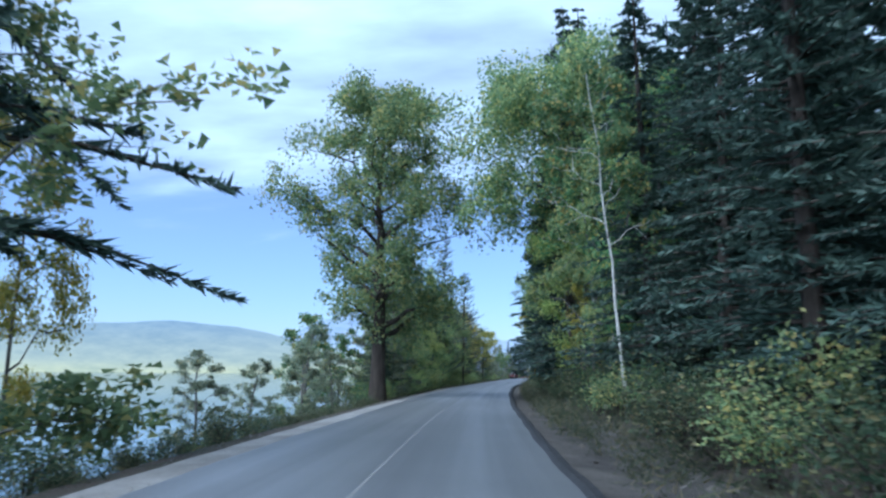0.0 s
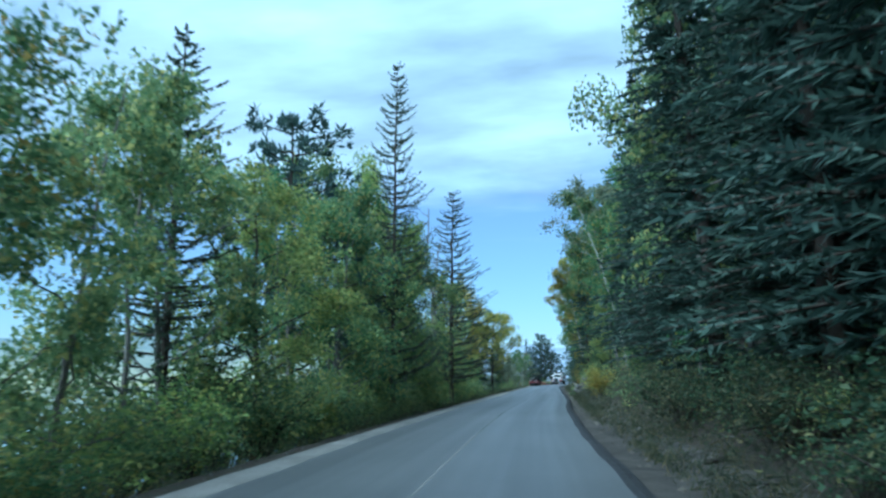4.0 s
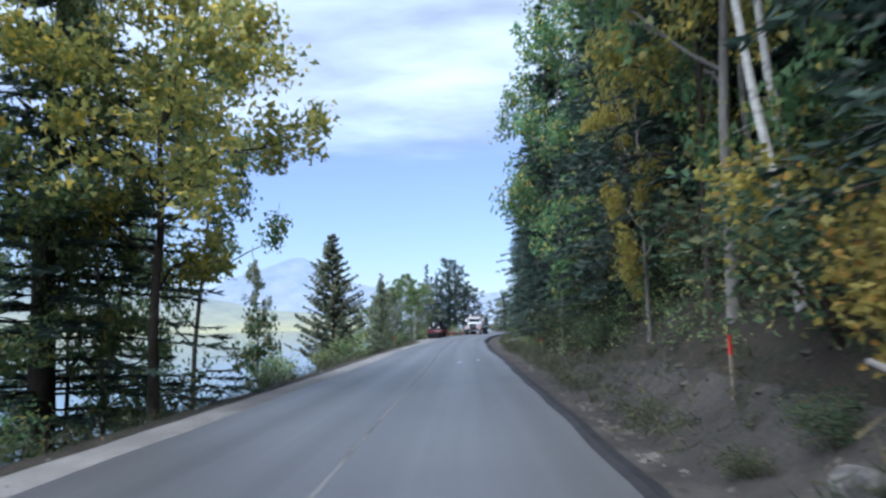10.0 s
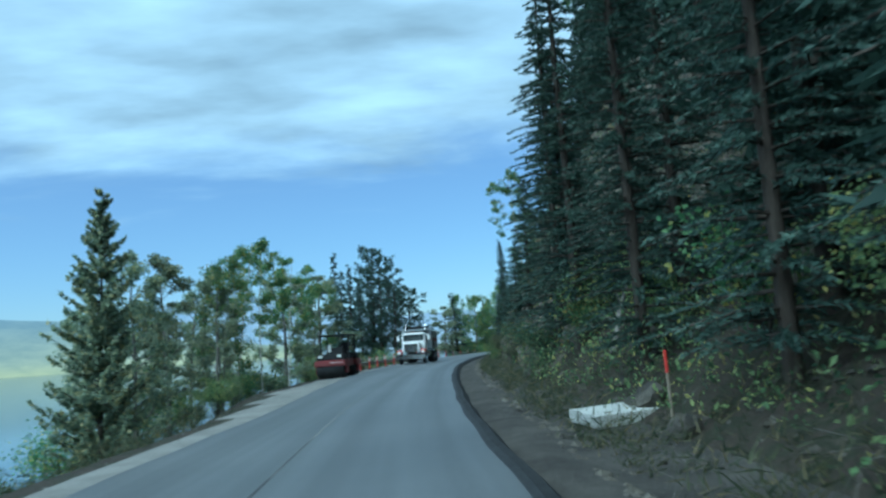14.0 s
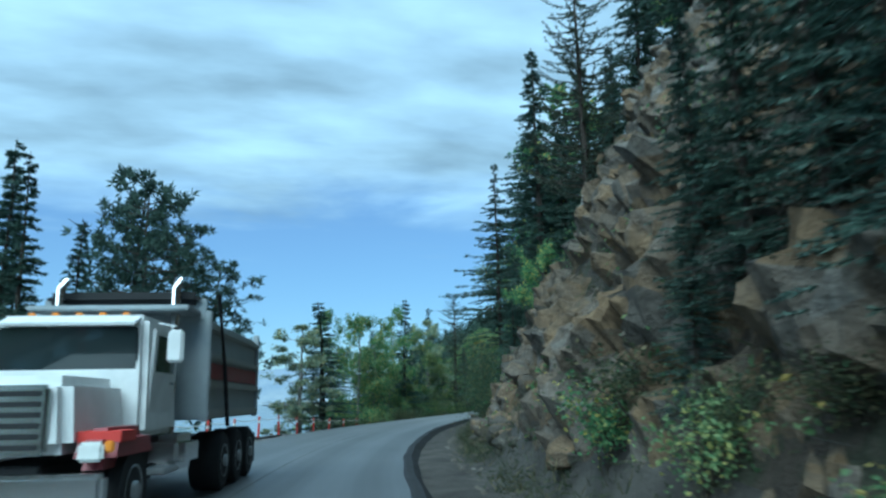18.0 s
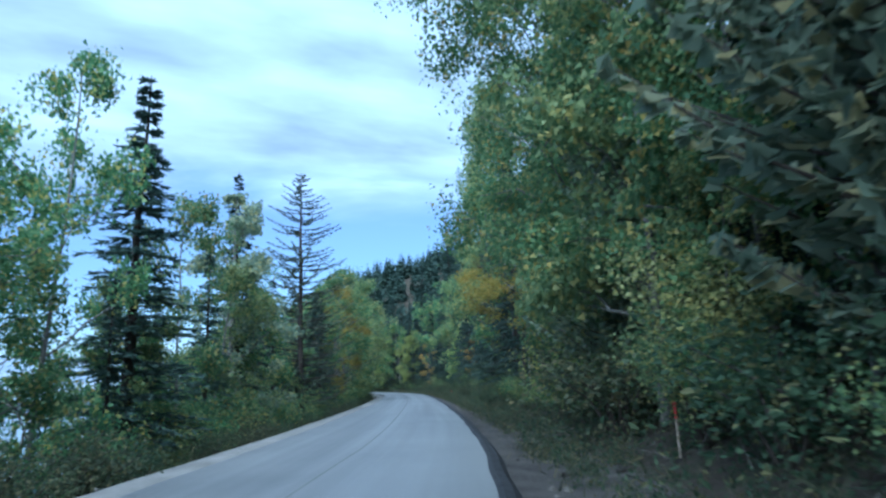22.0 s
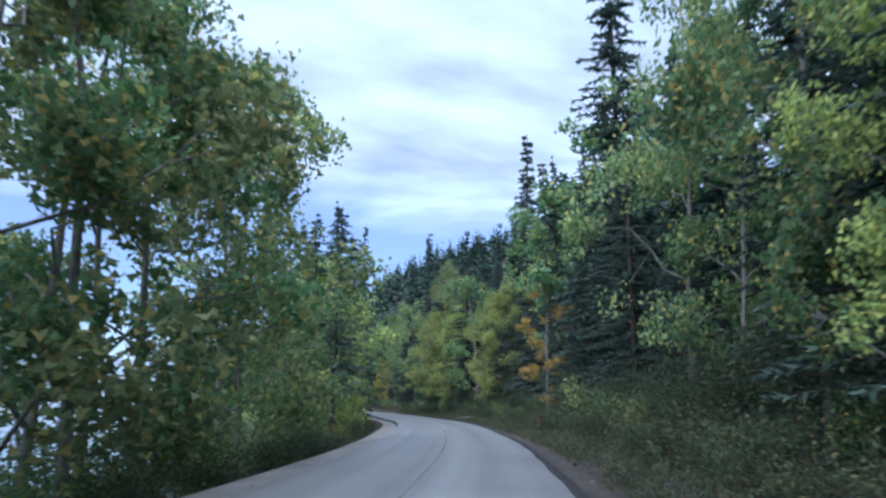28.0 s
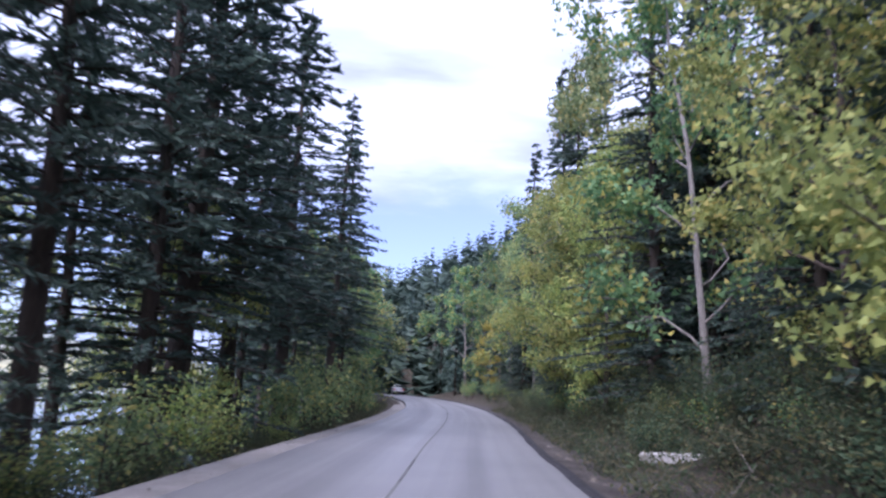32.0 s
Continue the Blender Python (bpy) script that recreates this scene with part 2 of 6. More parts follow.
M_ASPHALT = material("asphalt", build_asphalt)
M_ASPHALT_EDGE = surface("asphalt_edge", [(0.3, (0.012, 0.012, 0.013)), (0.7, (0.028, 0.028, 0.03))], 3, 40, 0.8, 0.6, 0.02)
M_GROUND = surface("forest_floor", [(0.25, (0.034, 0.029, 0.025)), (0.45, (0.082, 0.066, 0.052)), (0.6, (0.050, 0.054, 0.034)), (0.8, (0.15, 0.125, 0.10))], 1.7, 22, 0.95, 1.0, 0.16)
M_DIRT = surface("dark_dirt", [(0.3, (0.026, 0.023, 0.021)), (0.5, (0.05, 0.045, 0.04)), (0.75, (0.085, 0.078, 0.068))], 0.9, 12, 0.95, 0.9, 0.06)
M_GRAVEL = surface("gravel", [(0.3, (0.15, 0.142, 0.13)), (0.7, (0.25, 0.24, 0.225))], 0.8, 30, 0.95, 0.8, 0.03)
def rock_material(name, tones, cell, fine, weather):
    """Jointed rock: every block of its own tone, streaked and speckled, with weathered patches."""
    def build(nt):
        co, mp = nt.nodes.new("ShaderNodeTexCoord"), nt.nodes.new("ShaderNodeMapping")
        mp.inputs["Scale"].default_value, mp.inputs["Rotation"].default_value = (1.0, 0.8, 1.35), (0.3, 0.5, 0.2)
        nt.links.new(co.outputs["Object"], mp.inputs[0])
        vo = nt.nodes.new("ShaderNodeTexVoronoi")
        vo.inputs["Scale"].default_value = cell
        nt.links.new(mp.outputs[0], vo.inputs["Vector"])
        sep = nt.nodes.new("ShaderNodeSeparateColor")
        nt.links.new(vo.outputs["Color"], sep.inputs[0])
        broad = noise_fac(nt, 0.35, 4, 0.6, distort=0.4)
        key = math_node(nt, "ADD", math_node(nt, "MULTIPLY", sep.outputs[0], 0.45), math_node(nt, "MULTIPLY", broad, 0.6))
        col = ramp(nt, key, tones)
        grain = noise_fac(nt, fine, 6, 0.75)
        col = mixed(nt, 0.9, col, ramp(nt, grain, [(0.3, (0.45, 0.45, 0.46)), (0.7, (1.35, 1.33, 1.3))]), "MULTIPLY")
        stain = noise_fac(nt, 1.1, 5, 0.7, "Object", (1.4, 1.4, 0.4))
        col = mixed(nt, ramp(nt, stain, [(0.52, (0, 0, 0)), (0.7, (0.7, 0.7, 0.7))]), col, weather)
        h = math_node(nt, "ADD", grain, math_node(nt, "MULTIPLY", noise_fac(nt, fine * 0.3, 5, 0.7), 2.0))
        return principled(nt, col, 0.92, bumped(nt, h, 0.9, 0.10), 0.0, 0.2), None
    return material(name, build)


M_ROCK = rock_material("rock", [(0.2, (0.040, 0.038, 0.036)), (0.42, (0.080, 0.074, 0.066)), (0.6, (0.128, 0.116, 0.096)), (0.8, (0.160, 0.152, 0.140))], 2.2, 7, (0.044, 0.040, 0.029))
M_ROCK_PALE = rock_material("pale_rock", [(0.2, (0.085, 0.083, 0.08)), (0.42, (0.16, 0.155, 0.148)), (0.6, (0.235, 0.225, 0.21)), (0.8, (0.31, 0.30, 0.285))], 2.4, 7, (0.07, 0.075, 0.05))
M_ROCK_TAN = rock_material("weathered_rock", [(0.18, (0.036, 0.034, 0.030)), (0.38, (0.084, 0.076, 0.066)), (0.52, (0.152, 0.108, 0.064)), (0.62, (0.120, 0.096, 0.072)), (0.8, (0.160, 0.152, 0.140))], 1.3, 5, (0.048, 0.040, 0.029))
M_SCREE = rock_material("stony_earth", [(0.2, (0.045, 0.041, 0.036)), (0.45, (0.092, 0.083, 0.070)), (0.62, (0.145, 0.120, 0.092)), (0.8, (0.19, 0.18, 0.165))], 2.6, 8, (0.034, 0.038, 0.024))
M_BARK = surface("bark", [(0.3, (0.035, 0.028, 0.023)), (0.7, (0.085, 0.07, 0.058))], 3, 22, 0.95, 0.9, 0.03, (1, 1, 0.25))
M_BARK_GREY = surface("grey_bark", [(0.3, (0.12, 0.11, 0.10)), (0.7, (0.22, 0.21, 0.19))], 3, 22, 0.95, 0.7, 0.02, (1, 1, 0.3))
M_BIRCH = surface("birch_bark", [(0.30, (0.10, 0.09, 0.085)), (0.42, (0.40, 0.39, 0.36)), (0.8, (0.55, 0.54, 0.50))], 2.2, 14, 0.8, 0.4, 0.01, (0.6, 0.6, 2.2))
M_NEEDLE = leaf_material("fir_needles", (0.034, 0.060, 0.053), (0.086, 0.130, 0.112), None, 0.28)
M_PINE = leaf_material("pine_needles", (0.033, 0.057, 0.053), (0.080, 0.120, 0.104), None, 0.28)
M_LARCH = leaf_material("larch_needles", (0.050, 0.074, 0.060), (0.118, 0.145, 0.105), None, 0.25)
# leaf green darkened, so the colour itself carries the forest's shade
M_SHADE_LEAF = leaf_material("shade_darkened_leaves", (0.038, 0.070, 0.044), (0.092, 0.132, 0.078), (0.17, 0.16, 0.08))
M_GREEN = leaf_material("green_leaves", (0.077, 0.165, 0.081), (0.194, 0.308, 0.150), (0.443, 0.372, 0.120))
M_OLIVE = leaf_material("olive_leaves", (0.113, 0.189, 0.096), (0.277, 0.351, 0.170), (0.472, 0.429, 0.160))
M_YELLOW = leaf_material("yellow_leaves", (0.233, 0.230, 0.070), (0.485, 0.430, 0.112), (0.466, 0.300, 0.070))
M_YGREEN = leaf_material("yellow_green_leaves", (0.147, 0.215, 0.079), (0.381, 0.455, 0.160), (0.515, 0.481, 0.160), 0.52)
M_YOLIVE = leaf_material("golden_olive_leaves", (0.141, 0.182, 0.076), (0.422, 0.387, 0.127), (0.646, 0.460, 0.101), 0.5)
M_ORANGE = leaf_material("orange_leaves", (0.252, 0.170, 0.070), (0.485, 0.310, 0.112), (0.349, 0.300, 0.098))
M_GREYLEAF = leaf_material("grey_green_leaves", (0.147, 0.197, 0.151), (0.307, 0.354, 0.266), (0.417, 0.380, 0.213))
M_PALELEAF = leaf_material("straw_leaves", (0.22, 0.235, 0.12), (0.46, 0.44, 0.20), (0.50, 0.42, 0.17))
M_WEED = leaf_material("weeds", (0.044, 0.064, 0.042), (0.108, 0.123, 0.075), (0.220, 0.198, 0.110))


def build_water(nt):
    h = noise_fac(nt, 0.25, 3, 0.5, "Object", (1, 2.5, 1))
    p = principled(nt, (0.05, 0.085, 0.10), 0.08, bumped(nt, h, 0.08, 0.05), 0.0, 0.5)
    return p, None


M_WATER = material("lake_water", build_water)


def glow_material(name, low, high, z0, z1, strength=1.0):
    """A far glowing backdrop; the haze of kilometres of air is painted in its colour."""
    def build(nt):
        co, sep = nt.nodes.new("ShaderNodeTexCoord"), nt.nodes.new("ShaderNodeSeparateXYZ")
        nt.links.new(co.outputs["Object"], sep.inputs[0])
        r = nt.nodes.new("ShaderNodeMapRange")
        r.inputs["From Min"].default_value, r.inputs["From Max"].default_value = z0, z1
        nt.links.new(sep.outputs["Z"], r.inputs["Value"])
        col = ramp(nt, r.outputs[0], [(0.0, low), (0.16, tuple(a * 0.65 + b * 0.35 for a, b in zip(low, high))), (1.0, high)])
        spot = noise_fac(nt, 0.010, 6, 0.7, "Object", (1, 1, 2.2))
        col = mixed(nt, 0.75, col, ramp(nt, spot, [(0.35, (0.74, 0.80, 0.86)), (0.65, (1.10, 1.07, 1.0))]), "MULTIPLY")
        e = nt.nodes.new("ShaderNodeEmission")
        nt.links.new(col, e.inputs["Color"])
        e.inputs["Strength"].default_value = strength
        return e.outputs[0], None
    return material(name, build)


M_HILL = glow_material("haze_painted_hills", (0.56, 0.57, 0.38), (0.27, 0.37, 0.47), 0, 230)
M_PEAK = glow_material("haze_painted_mountains", (0.52, 0.60, 0.70), (0.36, 0.48, 0.68), 0, 480)

# ---- mesh helpers ----
rng = np.random.default_rng(7)


def mesh_of(name, verts, faces, mats, smooth=False, index=None):
    me = bpy.data.meshes.new(name)
    me.from_pydata(np.asarray(verts, float).tolist(), [], [list(f) for f in faces])
    for m in mats:
        me.materials.append(m)
    if index is not None:
        me.polygons.foreach_set("material_index", np.asarray(index, np.int32))
    if smooth:
        me.polygons.foreach_set("use_smooth", np.ones(len(me.polygons), bool))
    me.update()
    return me


def part(name, data, material_, parent, label=""):
    """Links a bmesh or a mesh as one part under a thing or another part."""
    if isinstance(data, bmesh.types.BMesh):
        me = bpy.data.meshes.new(name)
        data.to_mesh(me)
        data.free()
    else:
        me = data
    if material_ is not None:
        me.materials.clear()
        me.materials.append(material_)
    ob = new(name, me)
    ob.parent = parent
    if label:
        tagged(ob, label)
    return ob


def tube(points, radii, sides=6):
    """Vertices and faces of a tapered tube along points."""
    pts = np.asarray(points, float)
    tan = np.gradient(pts, axis=0)
    tan /= np.linalg.norm(tan, axis=1)[:, None] + 1e-9
    ref = np.where(np.abs(tan[:, 2:3]) > 0.9, [[1.0, 0, 0]], [[0, 0, 1.0]])
    u = np.cross(tan, ref)
    u /= np.linalg.norm(u, axis=1)[:, None] + 1e-9
    v = np.cross(tan, u)
    a = np.arange(sides) * 2 * np.pi / sides
    ring = pts[:, None] + np.asarray(radii)[:, None, None] * (np.cos(a)[None, :, None] * u[:, None] + np.sin(a)[None, :, None] * v[:, None])
    verts = ring.reshape(-1, 3)
    i, j = np.meshgrid(np.arange(len(pts) - 1), np.arange(sides), indexing="ij")
    k = (j + 1) % sides
    faces = np.stack([i * sides + j, i * sides + k, (i + 1) * sides + k, (i + 1) * sides + j], -1).reshape(-1, 4)
    return verts, faces


def joined(pieces):
    vs, fs, n = [], [], 0
    for v, f in pieces:
        vs.append(v)
        fs.append(np.asarray(f) + n)
        n += len(v)
    return np.concatenate(vs), np.concatenate(fs)


def blades(centers, along, across, length, width, fold=0.25):
    """Diamond blades: one folded quad each, centred at centers."""
    c, a, b = (np.asarray(x, float) for x in (centers, along, across))
    n = np.cross(a, b)
    L, W = np.broadcast_to(length, len(c))[:, None], np.broadcast_to(width, len(c))[:, None]
    v = np.stack([c - a * L * 0.5, c + b * W * 0.5 + n * W * fold, c + a * L * 0.5, c - b * W * 0.5 + n * W * fold], 1).reshape(-1, 3)
    f = np.arange(len(c) * 4).reshape(-1, 4)
    return v, f


def leaflets(centers, along, across, length, width):
    """Single pointed leaves: one triangle each."""
    c, a, b = (np.asarray(x, float) for x in (centers, along, across))
    L, W = np.broadcast_to(length, len(c))[:, None], np.broadcast_to(width, len(c))[:, None]
    v = np.stack([c - a * L * 0.4 + b * W * 0.5, c + a * L * 0.6, c - a * L * 0.4 - b * W * 0.5], 1).reshape(-1, 3)
    return v, np.arange(len(c) * 3).reshape(-1, 3)


def unit(v):
    return v / (np.linalg.norm(v, axis=-1, keepdims=True) + 1e-9)


def random_frames(r, n, flat=0.0):
    a = unit(r.normal(size=(n, 3)) * (1, 1, 1 - flat))
    b = unit(np.cross(a, r.normal(size=(n, 3))))
    return a, b

# ---- trees: each kind built once, then copied ----
def bent_stem(r, height, lean=0.02, wob=0.012, n=9):
    z = np.linspace(0, 1, n)
    off = np.cumsum(r.normal(size=(n, 2)) * wob * height, axis=0) * z[:, None]
    side = r.normal(size=2) * lean * height
    return np.c_[off + side * (z ** 1.5)[:, None], z * height]


def tree_thing(name, trunk, crown, bark, leaf, label, category="tree", crown_name="crown"):
    ob = new(name)
    ob.empty_display_size = 0.3
    tagged(ob, label, category)
    part("trunk", mesh_of("trunk", *trunk, [bark], True), None, ob)
    if crown is not None:
        part(crown_name, mesh_of(crown_name, *crown, [leaf]), None, ob)
    return ob


def conifer(seed, height=15.0, spread=2.6, whorls=26, boughs=6, twigs=13, base=0.10, droop=0.35, leaf=None, name="fir_tree", label="", twig=0.55, rise=0.15, thin=1.0, width=0.19, bark=None, power=0.8, limbs=True, fine=True):
    """A spired conifer: whorls of boughs, each set with short flat sprays of needles."""
    r = np.random.default_rng(seed)
    stem = bent_stem(r, height, 0.01, 0.004)
    pieces = [tube(stem, np.linspace(height * 0.0135, 0.015, len(stem)), 7)]
    c, a, b, L, W = [], [], [], [], []
    for w in range(whorls):
        z = base + (1 - base) * (w + r.uniform(-0.3, 0.3)) / whorls
        z = min(max(z, base), 0.985)
        level = z
        reach = spread * ((1 - z) ** power) * (0.25 + 0.75 * min(1, (z - base) / 0.08 + 0.45))
        for k in range(boughs):
            if r.random() > thin:
                continue
            ang = 2 * np.pi * (k + r.uniform(-0.4, 0.4)) / boughs + w * 2.4
            zz = min(max(level + r.uniform(-1.1, 1.1) * (1 - base) / whorls, base), 0.99)
            centre = np.array([np.interp(zz * height, stem[:, 2], stem[:, q]) for q in (0, 1)] + [zz * height])
            ln = max(0.25, reach * r.uniform(0.6, 1.18))
            d = np.array([np.cos(ang), np.sin(ang), 0])
            t = np.linspace(0, 1, 5)
            pts = centre + d * (t * ln)[:, None]
            pts[:, 2] += ln * (rise * t - droop * t ** 2 + 0.10 * t ** 4)
            if limbs:
                pieces.append(tube(pts[::2], np.linspace(0.012 + ln * 0.011, 0.006, 3), 3))
            m = max(4, int(twigs * (0.4 + 0.6 * ln / spread)))
            tt = r.uniform(0.12, 1.02, m)
            p = np.stack([np.interp(tt, t, pts[:, q]) for q in range(3)], -1)
            side = np.array([-d[1], d[0], 0]) * np.where(np.arange(m) % 2, 1, -1)[:, None]
            dirn = unit(d * r.uniform(0.5, 1.0, (m, 1)) + side * r.uniform(0.25, 1.0, (m, 1)) + np.array([0, 0, -1]) * r.uniform(-0.45, 0.7, (m, 1)))
            ll = twig * (1.15 - 0.6 * tt) * r.uniform(0.7, 1.25, m) * min(1, 0.5 + ln / spread)
            c.append(p + dirn * ll[:, None] * 0.45)
            a.append(dirn)
            b.append(unit(np.cross(dirn, np.array([0, 0, 1.0]) + r.normal(size=(m, 3)) * 0.9)))
            L.append(ll)
            W.append(width * r.uniform(0.7, 1.3, m))
    crown = blades(np.concatenate(c), np.concatenate(a), np.concatenate(b), np.concatenate(L), np.concatenate(W), 0.3) if limbs and not fine else leaflets(*(np.concatenate(q) for q in (c, a, b, L, W)))
    return tree_thing(name, joined(pieces), crown, bark or M_BARK, leaf or M_NEEDLE, label)


def pine(seed, height=15.0, spread=3.4, limbs=34, tufts=7, needles=11, label="", name="pine_tree", base=0.28):
    """A broad pine: crooked limbs that end in round tufts of long needles."""
    r = np.random.default_rng(seed)
    stem = bent_stem(r, height, 0.02, 0.006)
    pieces = [tube(stem, np.linspace(height * 0.016, 0.03, len(stem)), 7)]
    cs, As, Bs, Ls = [], [], [], []
    for k in range(limbs):
        z = base + (0.99 - base) * (k + r.random()) / limbs
        o = np.array([np.interp(z * height, stem[:, 2], stem[:, q]) for q in (0, 1)] + [z * height])
        ang = k * 2.4 + r.uniform(-0.5, 0.5)
        prof = math.sin(math.pi * min(1, 0.18 + 0.82 * (1 - (z - base) / (1 - base))) * 0.62)
        ln = spread * prof * r.uniform(0.6, 1.1) + 0.3
        d = np.array([np.cos(ang), np.sin(ang), 0])
        t = np.linspace(0, 1, 5)
        pts = o + d * (t * ln)[:, None]
        pts[:, 2] += ln * (0.05 * t + 0.30 * t ** 2)
        pieces.append(tube(pts, np.linspace(0.02 + ln * 0.014, 0.012, 5), 4))
        for q in range(tufts):
            tt = r.uniform(0.35, 1.05)
            hub = np.array([np.interp(tt, t, pts[:, e]) for e in range(3)]) + r.normal(size=3) * ln * 0.10
            a = unit(r.normal(size=(needles, 3)) + d * 0.5 + (0, 0, 0.5))
            ll = r.uniform(0.28, 0.5, needles)
            cs.append(hub + a * ll[:, None] * 0.5)
            As.append(a)
            Bs.append(unit(np.cross(a, r.normal(size=(needles, 3)))))
            Ls.append(ll)
    L = np.concatenate(Ls)
    crown = blades(np.concatenate(cs), np.concatenate(As), np.concatenate(Bs), L, L * 0.26, 0.2)
    return tree_thing(name, joined(pieces), crown, M_BARK, M_PINE, label)


def broadleaf(seed, height=13.0, spread=3.2, limbs=12, clumps=70, leaves=42, leaf_size=0.24, base=0.25, leaf=None, bark=None, lean=0.04, label="", name="birch_tree", top=0.96, thick=0.013, narrow=1.0, droop=0.0):
    """A broadleaved tree: trunk, rising limbs with side branches, and leaves set in loose clumps round them."""
    r = np.random.default_rng(seed)
    stem = bent_stem(r, height * 0.93, lean, 0.010, 10)
    pieces = [tube(stem, np.linspace(height * thick, 0.02, len(stem)) * np.r_[1.25, np.ones(len(stem) - 1)], 8)]
    tips = []
    for k in range(limbs):
        z = base + (0.9 - base) * (k + r.random()) / limbs
        o = np.array([np.interp(z * height, stem[:, 2], stem[:, q]) for q in (0, 1)] + [z * height])
        ang = k * 2.4 + r.uniform(-0.6, 0.6)
        prof = (math.sin(math.pi * min(1.0, (z - base) / (1 - base) * 0.85 + 0.22))) ** 0.7
        ln = spread * prof * r.uniform(0.65, 1.15) + 0.25
        d = np.array([np.cos(ang), np.sin(ang), 0])
        t = np.linspace(0, 1, 6)
        pts = o + d * (t * ln)[:, None]
        pts[:, 2] += ln * narrow * (0.75 * t - 0.25 * t ** 2) - droop * ln * t ** 3
        pts[1:] += r.normal(size=(5, 3)) * ln * 0.045
        pieces.append(tube(pts, np.linspace(height * thick * 0.42 * (1.1 - z), 0.012, 6), 5))
        tips += [pts[3], pts[4], pts[5], pts[5]]
        for q in range(3):
            o2 = pts[2 + q]
            d2 = unit(d + r.normal(size=3) * 0.8 + (0, 0, 0.3))
            e = o2 + d2 * ln * r.uniform(0.25, 0.5)
            pieces.append(tube(np.linspace(o2, e, 3), [0.02, 0.014, 0.008], 3))
            tips += [e, (o2 + e) / 2]
    tips += [stem[-1], stem[-2], stem[-1]]
    tips = np.array(tips)
    pick = tips[r.integers(0, len(tips), clumps)]
    hub = pick + np.clip(r.normal(size=(clumps, 3)), -1.6, 1.6) * spread * 0.09
    size = r.uniform(0.24, 0.58, clumps) * spread * 0.21
    n = clumps * leaves
    c = np.repeat(hub, leaves, 0) + np.clip(r.normal(size=(n, 3)), -1.7, 1.7) * np.repeat(size, leaves)[:, None] * (1, 1, 0.8)
    c = c[c[:, 2] > 0.12]
    a, b = random_frames(r, len(c), 0.25)
    a[:, 2] -= 0.35
    a = unit(a)
    b = unit(np.cross(a, b))
    L = leaf_size * r.uniform(0.6, 1.25, len(c))
    crown = leaflets(c, a, b, L, L * 0.85)
    return tree_thing(name, joined(pieces), crown, bark or M_BARK_GREY, leaf or M_GREEN, label)


def bush(seed, height=1.8, spread=1.1, stems=9, leaves=520, leaf_size=0.15, leaf=None, label="", name="bush"):
    r = np.random.default_rng(seed)
    pieces, hubs = [], []
    for k in range(stems):
        ang, out = r.uniform(0, 2 * np.pi), spread * r.uniform(0.25, 0.95)
        e = np.array([np.cos(ang) * out, np.sin(ang) * out, height * r.uniform(0.55, 1.0)])
        mid = e * (0.35, 0.35, 0.6) + r.normal(size=3) * 0.06
        pieces.append(tube(np.array([(0.0, 0.0, -0.1), mid, e]), [0.022, 0.014, 0.006], 4))
        hubs += [mid, (mid + e) / 2, e, e]
    hubs = np.array(hubs)
    c = hubs[r.integers(0, len(hubs), leaves)] + r.normal(size=(leaves, 3)) * spread * 0.2
    c[:, 2] = np.abs(c[:, 2]) + 0.03
    a, b = random_frames(r, leaves, 0.3)
    L = leaf_size * r.uniform(0.6, 1.3, leaves)
    ob = new(name)
    tagged(ob, label, "bush")
    part("stem", mesh_of("stem", *joined(pieces), [M_BARK]), None, ob)
    part("foliage", mesh_of("foliage", *blades(c, a, b, L, L * 0.7, 0.2), [leaf or M_GREEN]), None, ob)
    return ob

# ---- the road's line: places by distance along it (s) and to its right (d) ----
def road_line():
    p = np.array(ROAD)
    ext = np.vstack([2 * p[0] - p[1], p, 2 * p[-1] - p[-2]])
    out = []
    for i in range(1, len(ext) - 2):
        p0, p1, p2, p3 = ext[i - 1:i + 3]
        for t in np.arange(0, 1, 0.02):
            out.append(0.5 * ((2 * p1) + (p2 - p0) * t + (2 * p0 - 5 * p1 + 4 * p2 - p3) * t ** 2 + (3 * p1 - p0 - 3 * p2 + p3) * t ** 3))
    q = np.array(out)
    s = np.r_[0, np.cumsum(np.hypot(*np.diff(q, axis=0).T))]
    s -= s[np.argmin(np.hypot(q[:, 0] + 1.54, q[:, 1] + 0.1))]
    return s, q


LINE_S, LINE_XY = road_line()
S_END = LINE_S[-1] - 2


def at(s, d):
    s = np.asarray(s, float)
    x, y = np.interp(s, LINE_S, LINE_XY[:, 0]), np.interp(s, LINE_S, LINE_XY[:, 1])
    dx = np.interp(s + 1.5, LINE_S, LINE_XY[:, 0]) - np.interp(s - 1.5, LINE_S, LINE_XY[:, 0])
    dy = np.interp(s + 1.5, LINE_S, LINE_XY[:, 1]) - np.interp(s - 1.5, LINE_S, LINE_XY[:, 1])
    n = np.hypot(dx, dy) + 1e-9
    return x + d * dy / n, y - d * dx / n


def heading(s):
    (x0, x1), (y0, y1) = at(np.array([s - 1.5, s + 1.5]), 0)
    return math.atan2(-(x1 - x0), y1 - y0)


def sd(x, y):
    i = np.argmin((LINE_XY[:, 0] - x) ** 2 + (LINE_XY[:, 1] - y) ** 2)
    i = min(max(i, 1), len(LINE_S) - 2)
    tx, ty = LINE_XY[i + 1] - LINE_XY[i - 1]
    n = math.hypot(tx, ty)
    ex, ey = x - LINE_XY[i, 0], y - LINE_XY[i, 1]
    return LINE_S[i] + (ex * tx + ey * ty) / n, (ex * ty - ey * tx) / n


